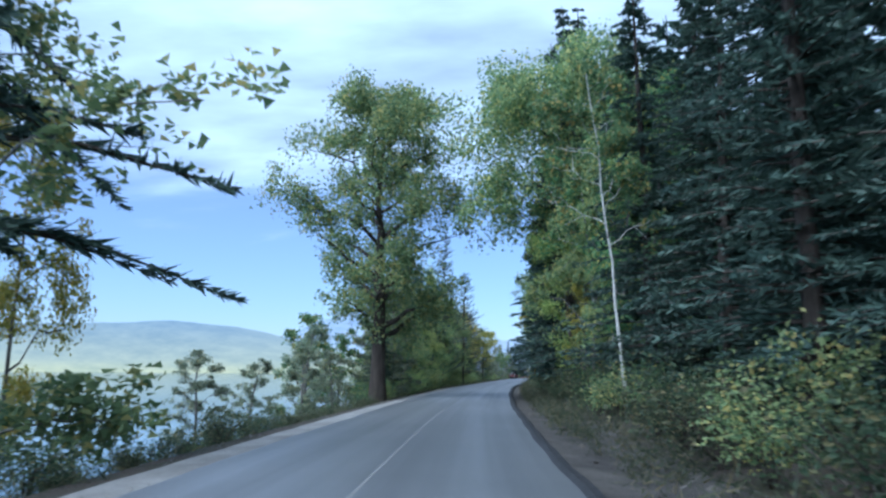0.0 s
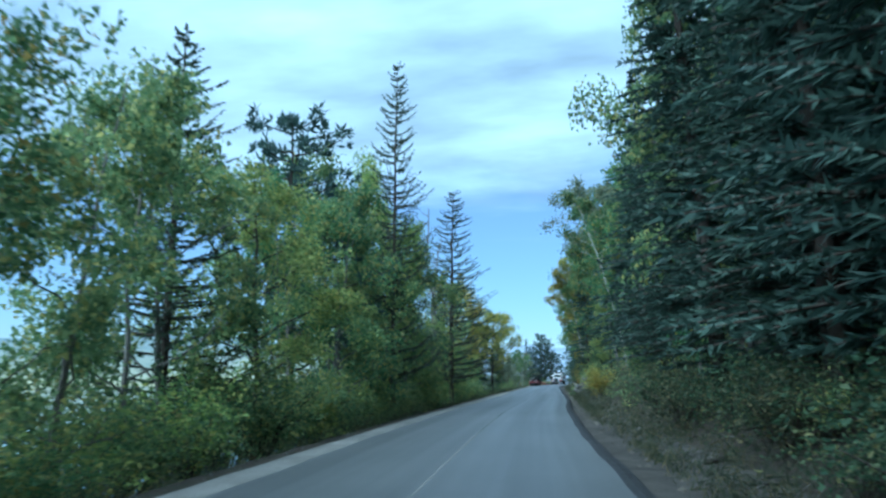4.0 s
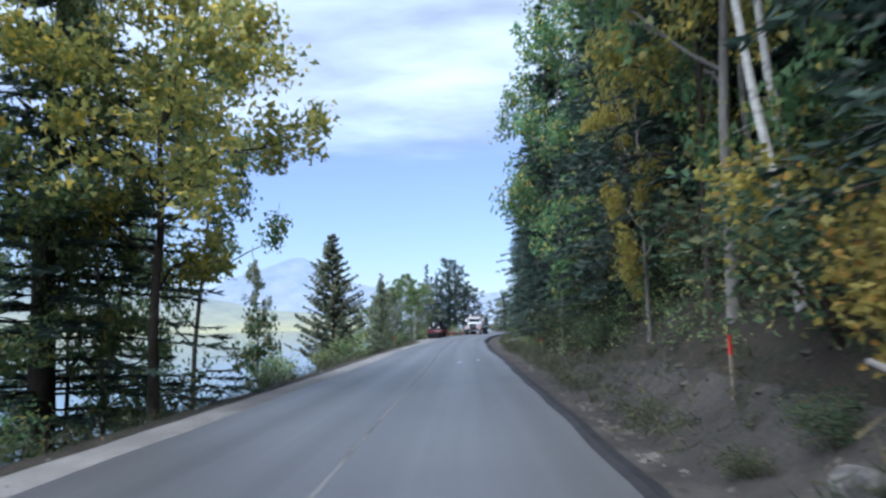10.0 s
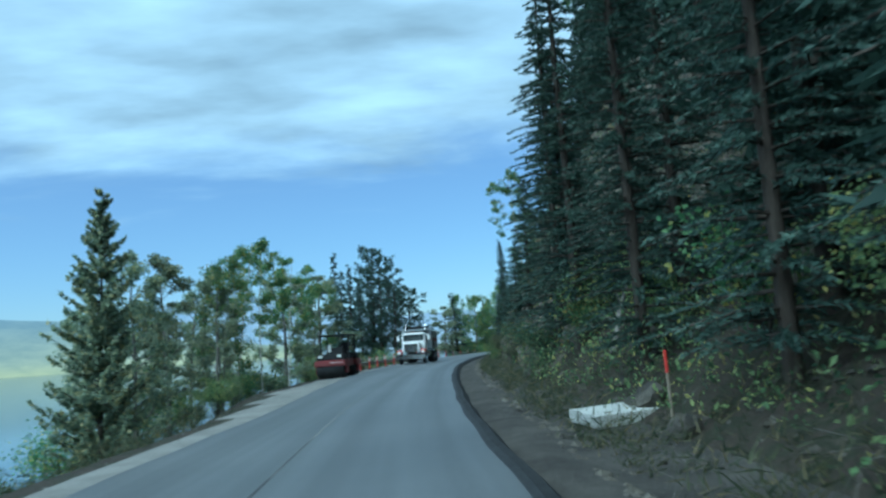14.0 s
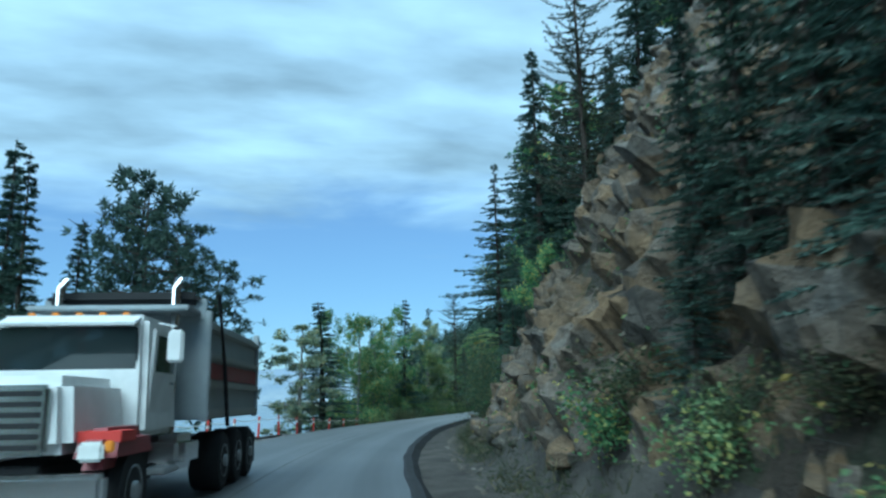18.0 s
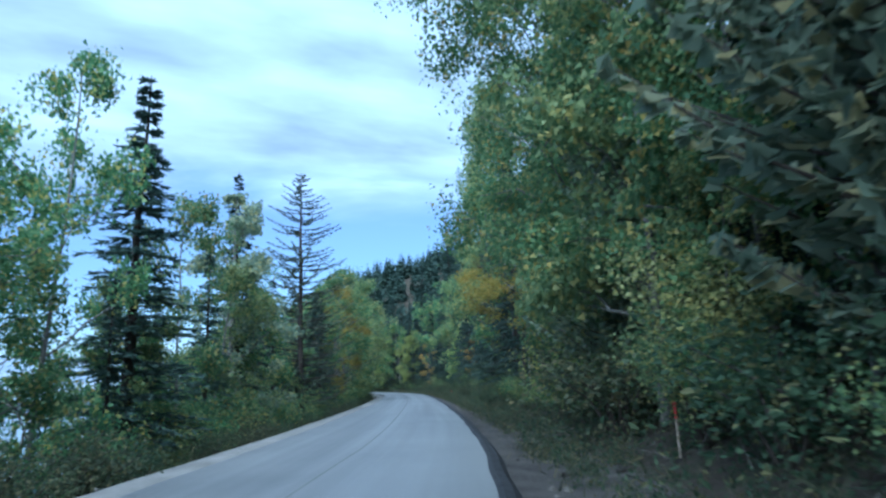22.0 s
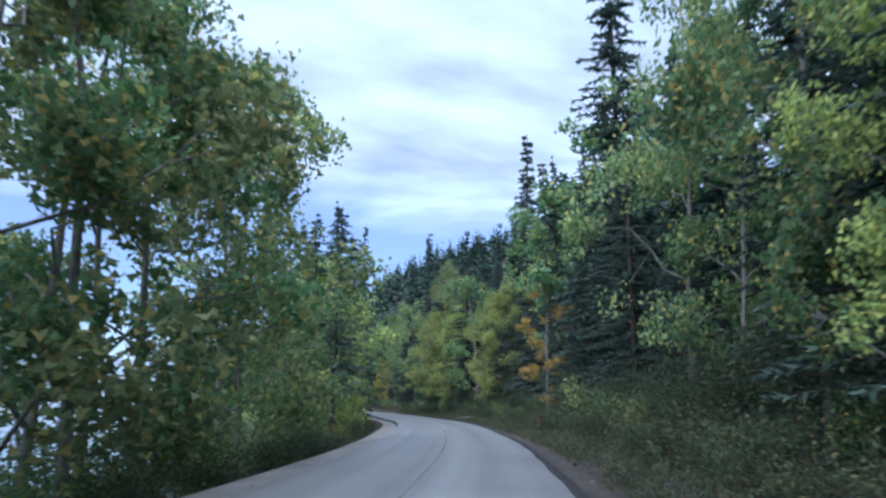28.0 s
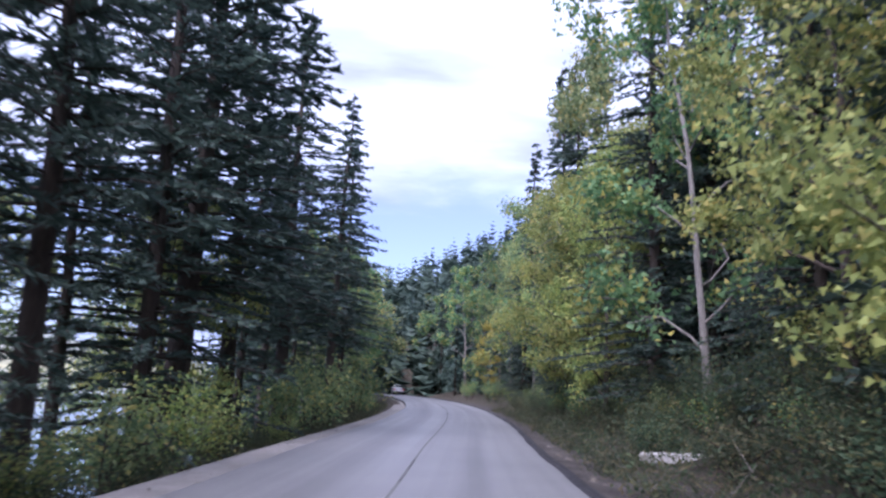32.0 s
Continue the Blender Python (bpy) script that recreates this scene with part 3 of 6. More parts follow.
LAKE = -5.2
BANK_S = (-60, 40, 75, 90, 110, 150, 170, 195, 212, 226, 264, 276, 292, 330, 600)
BANK_K = (0.16, 0.16, 0.45, 0.80, 0.95, 0.95, 0.5, 0.5, 1.0, 1.75, 1.75, 0.9, 0.35, 0.22, 0.22)
FOOT_S = (-60, 75, 92, 118, 125, 150, 165, 215, 226, 240, 248, 262, 275, 600)
FOOT_D = (5.2, 5.2, 4.8, 4.8, 4.2, 4.2, 5.2, 5.2, 5.0, 4.9, 4.4, 4.4, 5.2, 5.2)      # where the bank starts to rise
WIDE_S = (-60, 205, 222, 262, 290, 310, 600)
WIDE_D = (1.6, 1.6, 4.6, 4.0, 1.8, 1.0, 0.9)


def lumps(x, y, k=1.0):
    return k * (0.5 * np.sin(x * 0.71 + 1.3 * np.sin(y * 0.37)) * np.cos(y * 0.53 + 0.8 * np.sin(x * 0.29)) + 0.25 * np.sin(x * 1.9 + y * 1.3) + 0.25 * np.sin(y * 2.3 - x * 1.1))


def ground_z(s, d):
    s, d = np.asarray(s, float), np.asarray(d, float)
    k = np.interp(s, BANK_S, BANK_K)
    ditch = np.interp(d, (2.9, 3.3, 4.3, 5.4), (-0.10, -0.12, -0.20, -0.05))
    foot = np.interp(s, FOOT_S, FOOT_D)
    u = np.clip(d - foot, 0, 16.2 - foot)
    right = ditch + k * u * np.clip(u / 1.6, 0, 1) ** 0.5 + np.clip(d - 16.2, 0, 22) * 0.34 + np.clip(d - 38.2, 0, 200) * 0.04
    wide = np.interp(s, WIDE_S, WIDE_D)
    e = np.clip(-d - 2.9 - wide, 0, 400)
    left = -0.10 - 0.03 * np.clip(-d - 2.9, 0, wide) - 0.52 * e
    left = np.maximum(left, LAKE - 2.5)
    z = np.where(d > 0, right, left)
    x, y = s, d
    rough = np.clip((np.abs(d) - 5) / 5, 0, 1)
    return z + lumps(x, y, 0.22) * rough * np.where(d > 0, 1.0, 0.7) + 0.02 * np.sin(s * 2.1) * np.sin(d * 3.3)


# ---- ground, road, lake ----
D_COLS = np.array([-62, -50, -40, -32, -26, -22, -19, -16.5, -14.5, -13, -11.5, -10, -9, -8, -7, -6.2, -5.4, -4.6, -3.9, -3.3, -2.85, 0, 2.85, 3.1, 3.5, 4.0, 4.6, 5.2, 5.8, 6.5, 7.2, 8, 9, 10, 11, 12, 13, 14.5, 16, 18, 21, 25, 30, 38, 50, 70, 105, 150])


def build_ground():
    ss = np.arange(-58, S_END, 1.5)
    S, D = np.meshgrid(ss, D_COLS, indexing="ij")
    X, Y = at(S, D)
    Z = ground_z(S, D)
    Z = np.where(np.abs(D) < 2.87, -0.16, Z)
    v = np.stack([X, Y, Z], -1).reshape(-1, 3)
    n, m = S.shape
    i, j = np.meshgrid(np.arange(n - 1), np.arange(m - 1), indexing="ij")
    f = np.stack([i * m + j, i * m + j + 1, (i + 1) * m + j + 1, (i + 1) * m + j], -1).reshape(-1, 4)
    dm = (D[:-1, :-1] + D[1:, 1:]).reshape(-1) / 2
    sm = (S[:-1, :-1] + S[1:, 1:]).reshape(-1) / 2
    shoulder = (dm < 0) & (dm > -2.9 - np.interp(sm, WIDE_S, WIDE_D) * 0.75)
    kind = np.where(shoulder, 1, np.where((dm > 0) & (dm < 5.0), 2, 0))
    ob = new("ground", mesh_of("ground", v, f, [M_GROUND, M_GRAVEL, M_DIRT], True, kind))
    tagged(ob, "forest floor bank with leaf litter, gravel shoulders and shore", "ground", kind="structure")


def build_hinterland():
    """The land behind the wooded slope, out to the horizon, and on past both ends of the road."""
    s = np.arange(-57, S_END - 2, 12.0)
    x, y = at(s, 149.0)
    z = ground_z(s, np.full(len(s), 149.0)) - 0.4
    inner = np.stack([x, y, z], -1)
    outer = np.c_[np.full(len(s), 4000.0), np.linspace(-3800, 4300, len(s)), np.full(len(s), 30.0)]
    n = len(s)
    mid = inner * 0.75 + outer * 0.25 + (0, 0, 14)
    f = [(k, k + n, k + n + 1, k + 1) for k in range(n - 1)] + [(k + n, k + 2 * n, k + 2 * n + 1, k + n + 1) for k in range(n - 1)]
    v = np.vstack([inner, mid, outer])
    for s0, far in ((-57.0, -3800.0), (S_END - 2.5, 4300.0)):
        d = np.array([-7.0, -4, 0, 4, 8, 16, 40, 90, 149])
        ex, ey = at(np.full(9, s0), d)
        ez = np.where(np.abs(d) < 3.5, -0.3, ground_z(np.full(9, s0), d) - 0.3)
        b = len(v)
        v = np.vstack([v, np.stack([ex, ey, ez], -1), np.stack([ex * 1.0 + np.linspace(0, 3700, 9), np.full(9, far), ez * 0.5 + 6], -1)])
        f += [(b + k, b + k + 1, b + 10 + k, b + 9 + k) for k in range(8)]
    ob = new("ground_far", mesh_of("ground_far", v, f, [M_GROUND], True))
    tagged(ob, "forested land stretching away behind the roadside slope", "ground", kind="structure")


def build_road():
    ss = np.arange(-58, S_END, 1.0)
    cols = np.array([-2.9, -2.84, -1.4, -0.026, 0.026, 1.5, 2.86, 2.94, 3.08, 3.30])
    zz = np.array([-0.15, -0.01, 0.015, 0.03, 0.03, 0.015, 0.0, 0.05, 0.03, -0.2])
    S, D = np.meshgrid(ss, cols, indexing="ij")
    wob = 0.03 * np.sin(S * 0.31) + 0.02 * np.sin(S * 1.3 + 1)
    drift = np.interp(S, (-60, 90, 112, 125, 150, 190, 205, 290, 312, 600), (0, 0, 0.3, 0.3, 0, -0.3, -0.65, -0.65, 0, 0))
    D2 = D + wob * (np.abs(D) > 2.5) + drift * np.clip(D + 1.5, 0.1, 1.5) / 1.5
    D2 = D2 - np.interp(S, (205, 230, 275, 300), (0, 1.2, 1.3, 0)) * (D < -2.5)      # wider where the shoulder is marked off
    X, Y = at(S, D2)
    Z = np.broadcast_to(zz, S.shape)
    v = np.stack([X, Y, Z], -1).reshape(-1, 3)
    n, m = S.shape
    i, j = np.meshgrid(np.arange(n - 1), np.arange(m - 1), indexing="ij")
    f = np.stack([i * m + j, i * m + j + 1, (i + 1) * m + j + 1, (i + 1) * m + j], -1).reshape(-1, 4)
    jj = j.reshape(-1)
    idx = np.where((jj == 0) | (jj >= 6), 1, np.where(jj == 3, 2, 0))
    me = mesh_of("road", v, f, [M_ASPHALT, M_ASPHALT_EDGE, M_SEAM], False, idx)
    uv = np.stack([D, S * 0.06], -1).reshape(-1, 2)[f.reshape(-1)]
    me.uv_layers.new(name="along").data.foreach_set("uv", uv.reshape(-1))
    ob = new("road", me)
    tagged(ob, "two-lane asphalt road with a worn lengthwise seam", "road", kind="structure")


M_SEAM = surface("road_seam", [(0.28, (0.022, 0.022, 0.024)), (0.37, (0.05, 0.05, 0.05)), (0.43, (0.135, 0.135, 0.132))], 0.10, 20, 0.85, 0.3, 0.01)
build_ground()
build_hinterland()
build_road()


def build_lake():
    r = 4200
    a = np.linspace(0, 2 * np.pi, 49)[:-1]
    v = np.vstack([[0, 200, LAKE], np.c_[np.cos(a) * r, 200 + np.sin(a) * r, np.full(48, LAKE)]])
    f = [(0, 1 + k, 1 + (k + 1) % 48) for k in range(48)]
    ob = new("lake", mesh_of("lake", v, f, [M_WATER]))
    tagged(ob, "calm lake water mirroring the sky and hills", "water", kind="structure")


build_lake()


def far_ridge(name, dist, az0, az1, heights, mat, label, seed, wob):
    """A ridge across the lake; heights run from az0 to az1, in degrees to the left of +y."""
    r = np.random.default_rng(seed)
    n = 160
    az = np.radians(np.linspace(az0, az1, n))
    h = np.interp(np.linspace(0, 1, n), np.linspace(0, 1, len(heights)), heights)
    jag = np.zeros(n)
    for k in range(1, 7):
        jag += np.sin(np.linspace(0, 1, n) * 9 * 1.9 ** k + r.uniform(0, 6)) * wob / 1.7 ** k
    h = np.maximum(h + jag, 6)
    rows = []
    for q, (back, up) in enumerate(((0, 0.0), (120, 0.35), (260, 0.7), (420, 1.0), (700, 0.2))):
        rr = dist + back
        rows.append(np.c_[-np.sin(az) * rr, 200 + np.cos(az) * rr, LAKE - 2 + h * up])
    v = np.concatenate(rows)
    i, j = np.meshgrid(np.arange(4), np.arange(n - 1), indexing="ij")
    f = np.stack([i * n + j, i * n + j + 1, (i + 1) * n + j + 1, (i + 1) * n + j], -1).reshape(-1, 4)
    ob = new(name, mesh_of(name, v, f, [mat], True))
    tagged(ob, label, "hills", kind="structure")


far_ridge("backdrop_hills", 2600, 8, 120, (40, 80, 175, 215, 195, 190, 230, 270, 300, 320, 300, 280, 320, 350, 340, 310, 290), M_HILL, "forested hills across the lake, haze painted into their colour", 3, 14)
far_ridge("backdrop_mountains", 3400, -14, 40, (90, 150, 170, 170, 200, 270, 365, 270, 150, 140, 150, 120, 80), M_PEAK, "pale blue mountains behind the lake, haze painted into their colour", 5, 30)

# ---- planting ----
class Kind:
    """Templates of one kind of tree; the first place of each takes the template itself, later ones are copies."""
    def __init__(self, *obs, height=1.0, group=""):
        self.obs, self.height, self.used = obs, height, {}
        for o in obs:
            if group:
                tagged(o, group=group)

    def put(self, x, y, z, height, turn=0.0, wide=1.0, lean=(0.0, 0.0), pick=None, label=""):
        fresh = [k for k in range(len(self.obs)) if k not in self.used]
        i = pick if pick is not None else fresh[0] if fresh else int(rng.integers(0, len(self.obs)))
        ob = self.obs[i]
        k = height / self.height
        rot = Euler((radians(lean[0]), radians(lean[1]), 0)).to_matrix().to_4x4() @ Matrix.Rotation(turn, 4, "Z")
        base = Matrix.Translation((x, y, z)) @ rot
        scl = (k * wide, k * wide, k)
        if i not in self.used:
            ob.matrix_basis = base @ Matrix.Diagonal((*scl, 1))
            self.used[i] = scl
            made = ob
        else:
            u = self.used[i]
            made = copy_thing(ob, base @ Matrix.Diagonal((scl[0] / u[0], scl[1] / u[1], scl[2] / u[2], 1)))
        if label:
            tagged(made, label)
        return made

    def plant(self, s, d, height, **kw):
        x, y = at(s, d)
        return self.put(float(x), float(y), float(ground_z(s, d)) - 0.08, height, kw.pop("turn", rng.uniform(0, 6.28)), **kw)

    def rise(self, s, d, top, **kw):
        """By distance along the road and to its right, with the height of the tip over the road."""
        x, y = at(s, d)
        z = float(ground_z(s, d)) - 0.08
        return self.put(float(x), float(y), z, top - z, kw.pop("turn", rng.uniform(0, 6.28)), **kw)

    def stand(self, x, y, top, **kw):
        """At a place of the plan, with the height of the tip over the road."""
        s, d = sd(x, y)
        z = float(ground_z(s, d)) - 0.08
        return self.put(x, y, z, top - z, kw.pop("turn", rng.uniform(0, 6.28)), **kw)


FIR = Kind(*[conifer(11 + k, 15, 2.9, 38, 7, 84, 0.05, label="dark green fir tree on the roadside bank", twig=0.33, width=0.072) for k in range(3)], height=15)
FIR_FINE = Kind(*[conifer(24 + k, 15, 2.9, 40, 7, 130, 0.05, label="dark green fir tree close to the road", twig=0.23, width=0.048) for k in range(2)], height=15)
TALLFIR = Kind(*[conifer(18 + k, 15, 3.3, 28, 6, 66, 0.26, label="tall fir with a bare lower trunk on the lake bank", twig=0.36, width=0.085) for k in range(2)], height=15)
SPIRE = Kind(*[conifer(15 + k, 15, 2.4, 36, 6, 46, 0.06, label="slender dark fir tree with a pointed top", twig=0.42, width=0.10, power=0.9) for k in range(2)], height=15)
FIR_FAR = Kind(*[conifer(21 + k, 15, 3.0, 24, 6, 11, 0.06, twig=0.9, width=0.42, limbs=False, name="spruce_tree", label="dark green fir tree in the forest") for k in range(2)], height=15)
LARCH = Kind(*[conifer(31 + k, 15, 3.9, 36, 6, 90, 0.12, -0.20, M_LARCH, "larch_tree", "thin larch tree with sparse upturned branches", 0.24, 0.02, 0.92, 0.06, power=0.62) for k in range(2)], height=15)
PINE = Kind(*[pine(41 + k, limbs=44, tufts=9, needles=12, label="dark pine tree with tufted branches") for k in range(2)], height=15)
GREEN = Kind(*[broadleaf(51 + k, clumps=150, leaves=58, leaf_size=0.165, base=0.12, thick=0.009, label="green leafy birch tree beside the road") for k in range(3)], height=13)
OLIVE = Kind(*[broadleaf(61 + k, clumps=150, leaves=58, leaf_size=0.165, base=0.12, thick=0.009, leaf=M_OLIVE, label="leafy tree turning yellow-green beside the road") for k in range(3)], height=13)
WALL = Kind(*[broadleaf(65 + k, 9, 3.0, 14, 150, 64, 0.15, 0.06, M_GREEN, M_BARK, 0.05, "low-branched green tree at the forest edge", "alder_tree") for k in range(2)], height=9)
YELLOW = Kind(*[broadleaf(71 + k, leaf=M_YELLOW, label="tree with yellow autumn leaves", clumps=150, leaves=66, leaf_size=0.16, base=0.12, name="maple_tree") for k in range(2)], height=13)
BIRCH = Kind(*[broadleaf(75 + k, 14, 2.2, 12, 110, 60, 0.15, 0.45, M_GREEN, M_BIRCH, 0.10, "white-barked birch with a thin leafy top", "birch_tree", thick=0.0055) for k in range(2)], height=14)
POPLAR = Kind(*[broadleaf(78 + k, 12, 1.9, 22, 200, 56, 0.15, 0.03, M_GREYLEAF, M_BARK_GREY, 0.01, "narrow grey-green poplar at the lake shore", "poplar_tree", narrow=1.4) for k in range(2)], height=12)
FAR_LEAFY = Kind(*[broadleaf(81 + k, clumps=90, leaves=50, leaf_size=0.26, base=0.1, leaf=M_GREEN, label="green leafy tree in the forest", name="aspen_tree") for k in range(2)], height=13)
YOLIVE = Kind(broadleaf(88, 10, 3.0, 16, 200, 66, 0.15, 0.3, M_YOLIVE, M_BARK, 0.02, "round-crowned tree turning golden yellow at the top", "maple_tree"), height=10)
DENSE = Kind(*[conifer(83 + k, 10, 2.7, 30, 8, 52, 0.04, -0.05, M_GREYLEAF, "poplar_tree", "dense cone-shaped young tree on the lake bank", 0.30, 0.35, 0.95, 0.24, power=0.75) for k in range(2)], height=10)
YGREEN = Kind(*[broadleaf(86 + k, 13, 3.6, 16, 200, 76, 0.15, 0.06, M_YGREEN, M_BARK, 0.03, "maple with yellow-green leaves beside the road", "maple_tree") for k in range(2)], height=13)
BUSH = Kind(*[bush(91 + k, leaves=900, leaf_size=0.11, label="green bush on the verge") for k in range(3)], height=1.8)
BUSH_Y = Kind(*[bush(101 + k, leaf=M_YELLOW, leaves=1500, leaf_size=0.13, label="bush with yellow autumn leaves") for k in range(2)], height=1.8)
BUSH_YG = Kind(*[bush(121 + k, 2.4, 1.4, 12, 1300, 0.11, M_YGREEN, "tall shrub with pale yellow-green leaves") for k in range(2)], height=2.4)
BUSH_PALE = Kind(bush(126, 3.9, 1.5, 16, 3600, 0.11, M_PALELEAF, "tall pale bush with straw-yellow leaves at the forest edge"), height=3.9)
BUSH_O = Kind(*[bush(111 + k, leaf=M_OLIVE, leaves=900, leaf_size=0.11, label="olive green bush on the verge") for k in range(2)], height=1.8)


def mixed_kind(weights):
    kinds = list(weights)
    w = np.array([weights[k] for k in kinds], float)
    return kinds[int(rng.choice(len(kinds), p=w / w.sum()))]


# forest on the slope above the road: stretch, nearest row, share of each kind
R_EDGE = (
    (-4, 30, 8.2, 3.2, (15, 19), {FIR: 5, OLIVE: 2, BIRCH: 1, WALL: 1}),
    (30, 36, 7.8, 3.0, (12, 16), {OLIVE: 3, GREEN: 1}),
    (36, 44, 7.8, 2.8, (17, 21), {OLIVE: 4, FIR: 1}),
    (44, 50, 6.2, 2.4, (24, 26), {FIR: 3, SPIRE: 1}),
    (50, 88, 7.4, 3.3, (17, 22), {FIR: 5, SPIRE: 2, OLIVE: 0.6}),
    (88, 124, 7.6, 3.0, (12, 17), {GREEN: 3, OLIVE: 2, FIR: 5}),
    (124, 142, 8.0, 2.6, (12, 17), {FIR: 4, GREEN: 2, WALL: 1, OLIVE: 1}),
    (140, 180, 6.3, 3.2, (14, 19), {FIR: 6, GREEN: 2, SPIRE: 2}),
    (180, 214, 6.8, 2.9, (14, 19), {FIR_FINE: 6, SPIRE: 1}),
    (284, 300, 10.0, 3.2, (13, 18), {FIR: 5, SPIRE: 1}),
    (300, 310, 9.6, 3.2, (13, 17), {GREEN: 3, OLIVE: 1}),
    (308, 336, 8.2, 3.6, (13, 18), {GREEN: 4, OLIVE: 3}),
    (336, 362, 8.0, 3.0, (14, 19), {GREEN: 1, FIR: 5, FIR_FINE: 4}),
    (362, 390, 7.9, 2.8, (15, 20), {FIR_FINE: 7, FIR: 2}),
    (390, 436, 8.2, 3.4, (14, 19), {FIR: 5, FIR_FINE: 3, GREEN: 1, OLIVE: 1, SPIRE: 1}),
    (436, 476, 8.8, 3.4, (16, 21), {FIR_FINE: 5, SPIRE: 2, OLIVE: 1}),
    (476, 525, 8.0, 4.0, (13, 19), {FIR: 2, GREEN: 2, OLIVE: 3, SPIRE: 1}),
    (525, 600, 8.0, 4.5, (15, 20), {FIR_FAR: 2, FAR_LEAFY: 3}),
)


def fill_right():
    for s0, s1, d0, step, (lo, hi), mix in R_EDGE:
        for s in np.arange(s0, s1, step):
            k = mixed_kind(mix)
            slim = 1.0 if k in (FIR, SPIRE, BIRCH) else 0.72
            k.plant(s + rng.uniform(-1, 1), d0 + rng.uniform(-0.6, 1.4), rng.uniform(lo, hi), wide=slim)
    for d0, step, lo, hi in ((12.5, 4.2, 15, 21), (17.5, 8.0, 16, 22)):
        for s in np.arange(-18, 600, step):
            if 214 < s < 284 and d0 < 16:
                continue
            mixed_kind({FIR_FAR: 6, FAR_LEAFY: 2}).plant(s + rng.uniform(-1.5, 1.5), d0 + rng.uniform(-1.6, 1.6), rng.uniform(lo, hi))


L_EDGE = (
    (56, 72, -7.6, 3.2, (6, 10), {WALL: 2, GREEN: 2, FIR: 2, OLIVE: 3, YOLIVE: 1}),
    (72, 104, -8.0, 3.8, (7, 12), {GREEN: 3, OLIVE: 4, YGREEN: 2, FIR: 1}),
    (104, 140, -8.5, 3.6, (5, 8), {WALL: 2, OLIVE: 3, YGREEN: 2}),
    (140, 152, -9.5, 3.8, (4, 7), {OLIVE: 3, WALL: 2}),
    (214, 228, -11.5, 3.2, (4, 6.2), {GREEN: 2, POPLAR: 3, FIR: 1}),
    (305, 358, -9.0, 3.0, (5.0, 8.5), {GREEN: 3, FIR: 3, OLIVE: 2, SPIRE: 1}),
    (358, 372, -8.8, 2.6, (8.0, 12.0), {FIR: 4, GREEN: 2}),
    (372, 412, -7.7, 3.4, (12, 16), {GREEN: 3, OLIVE: 3}),
    (433, 441, -9.6, 5.0, (9, 13), {YGREEN: 3, OLIVE: 1}),
    (442, 482, -10.0, 7.5, (13, 17), {TALLFIR: 6}),
    (486, 520, -9.0, 3.8, (11, 17), {TALLFIR: 2, GREEN: 2, OLIVE: 3}),
    (520, 600, -9.0, 4.2, (13, 19), {FIR_FAR: 2, FAR_LEAFY: 3}),
)


def fill_left():
    for s0, s1, d0, step, (lo, hi), mix in L_EDGE:
        for s in np.arange(s0, s1, step):
            mixed_kind(mix).plant(s + rng.uniform(-1, 1), d0 + rng.uniform(-1.0, 0.8), rng.uniform(lo, hi) - min(0, float(ground_z(s, d0))))
            if s < 60 or 300 < s < 372 or s > 490:
                mixed_kind({FIR_FAR: 2, FAR_LEAFY: 2}).plant(s + rng.uniform(-1, 1), d0 - 4.5 + rng.uniform(-1.2, 1.2), rng.uniform(lo, hi) + (3 if s < 120 or s > 372 else 0.5))


def scattered(name, label, s, d, size, per, mat, seed, zspread=0.5, category="undergrowth", lift=0.0, long=1.0, slim=0.45):
    """Many small leaf blades in loose tufts over the ground: one object."""
    r = np.random.default_rng(seed)
    x, y = at(s, d)
    z = ground_z(s, d) + lift
    n = len(s)
    hub = np.repeat(np.stack([x, y, z], -1), per, 0)
    tall = np.repeat(size, per)
    c = hub + r.normal(size=(n * per, 3)) * np.stack([tall * 0.42, tall * 0.42, tall * 0.05], -1)
    c[:, 2] += np.abs(r.normal(size=n * per)) * tall * zspread
    a = unit(r.normal(size=(n * per, 3)) * (1, 1, 0.6) + (0, 0, 0.8))
    b = unit(np.cross(a, r.normal(size=(n * per, 3))))
    L = long * r.uniform(0.06, 0.16, n * per) * (0.6 + tall * 0.6)
    ob = new(name, mesh_of(name, *(leaflets(c, a, b, L, L * slim) if slim < 0.4 else blades(c, a, b, L, L * slim, 0.2)), [mat]))
    tagged(ob, label, category, kind="stuff")


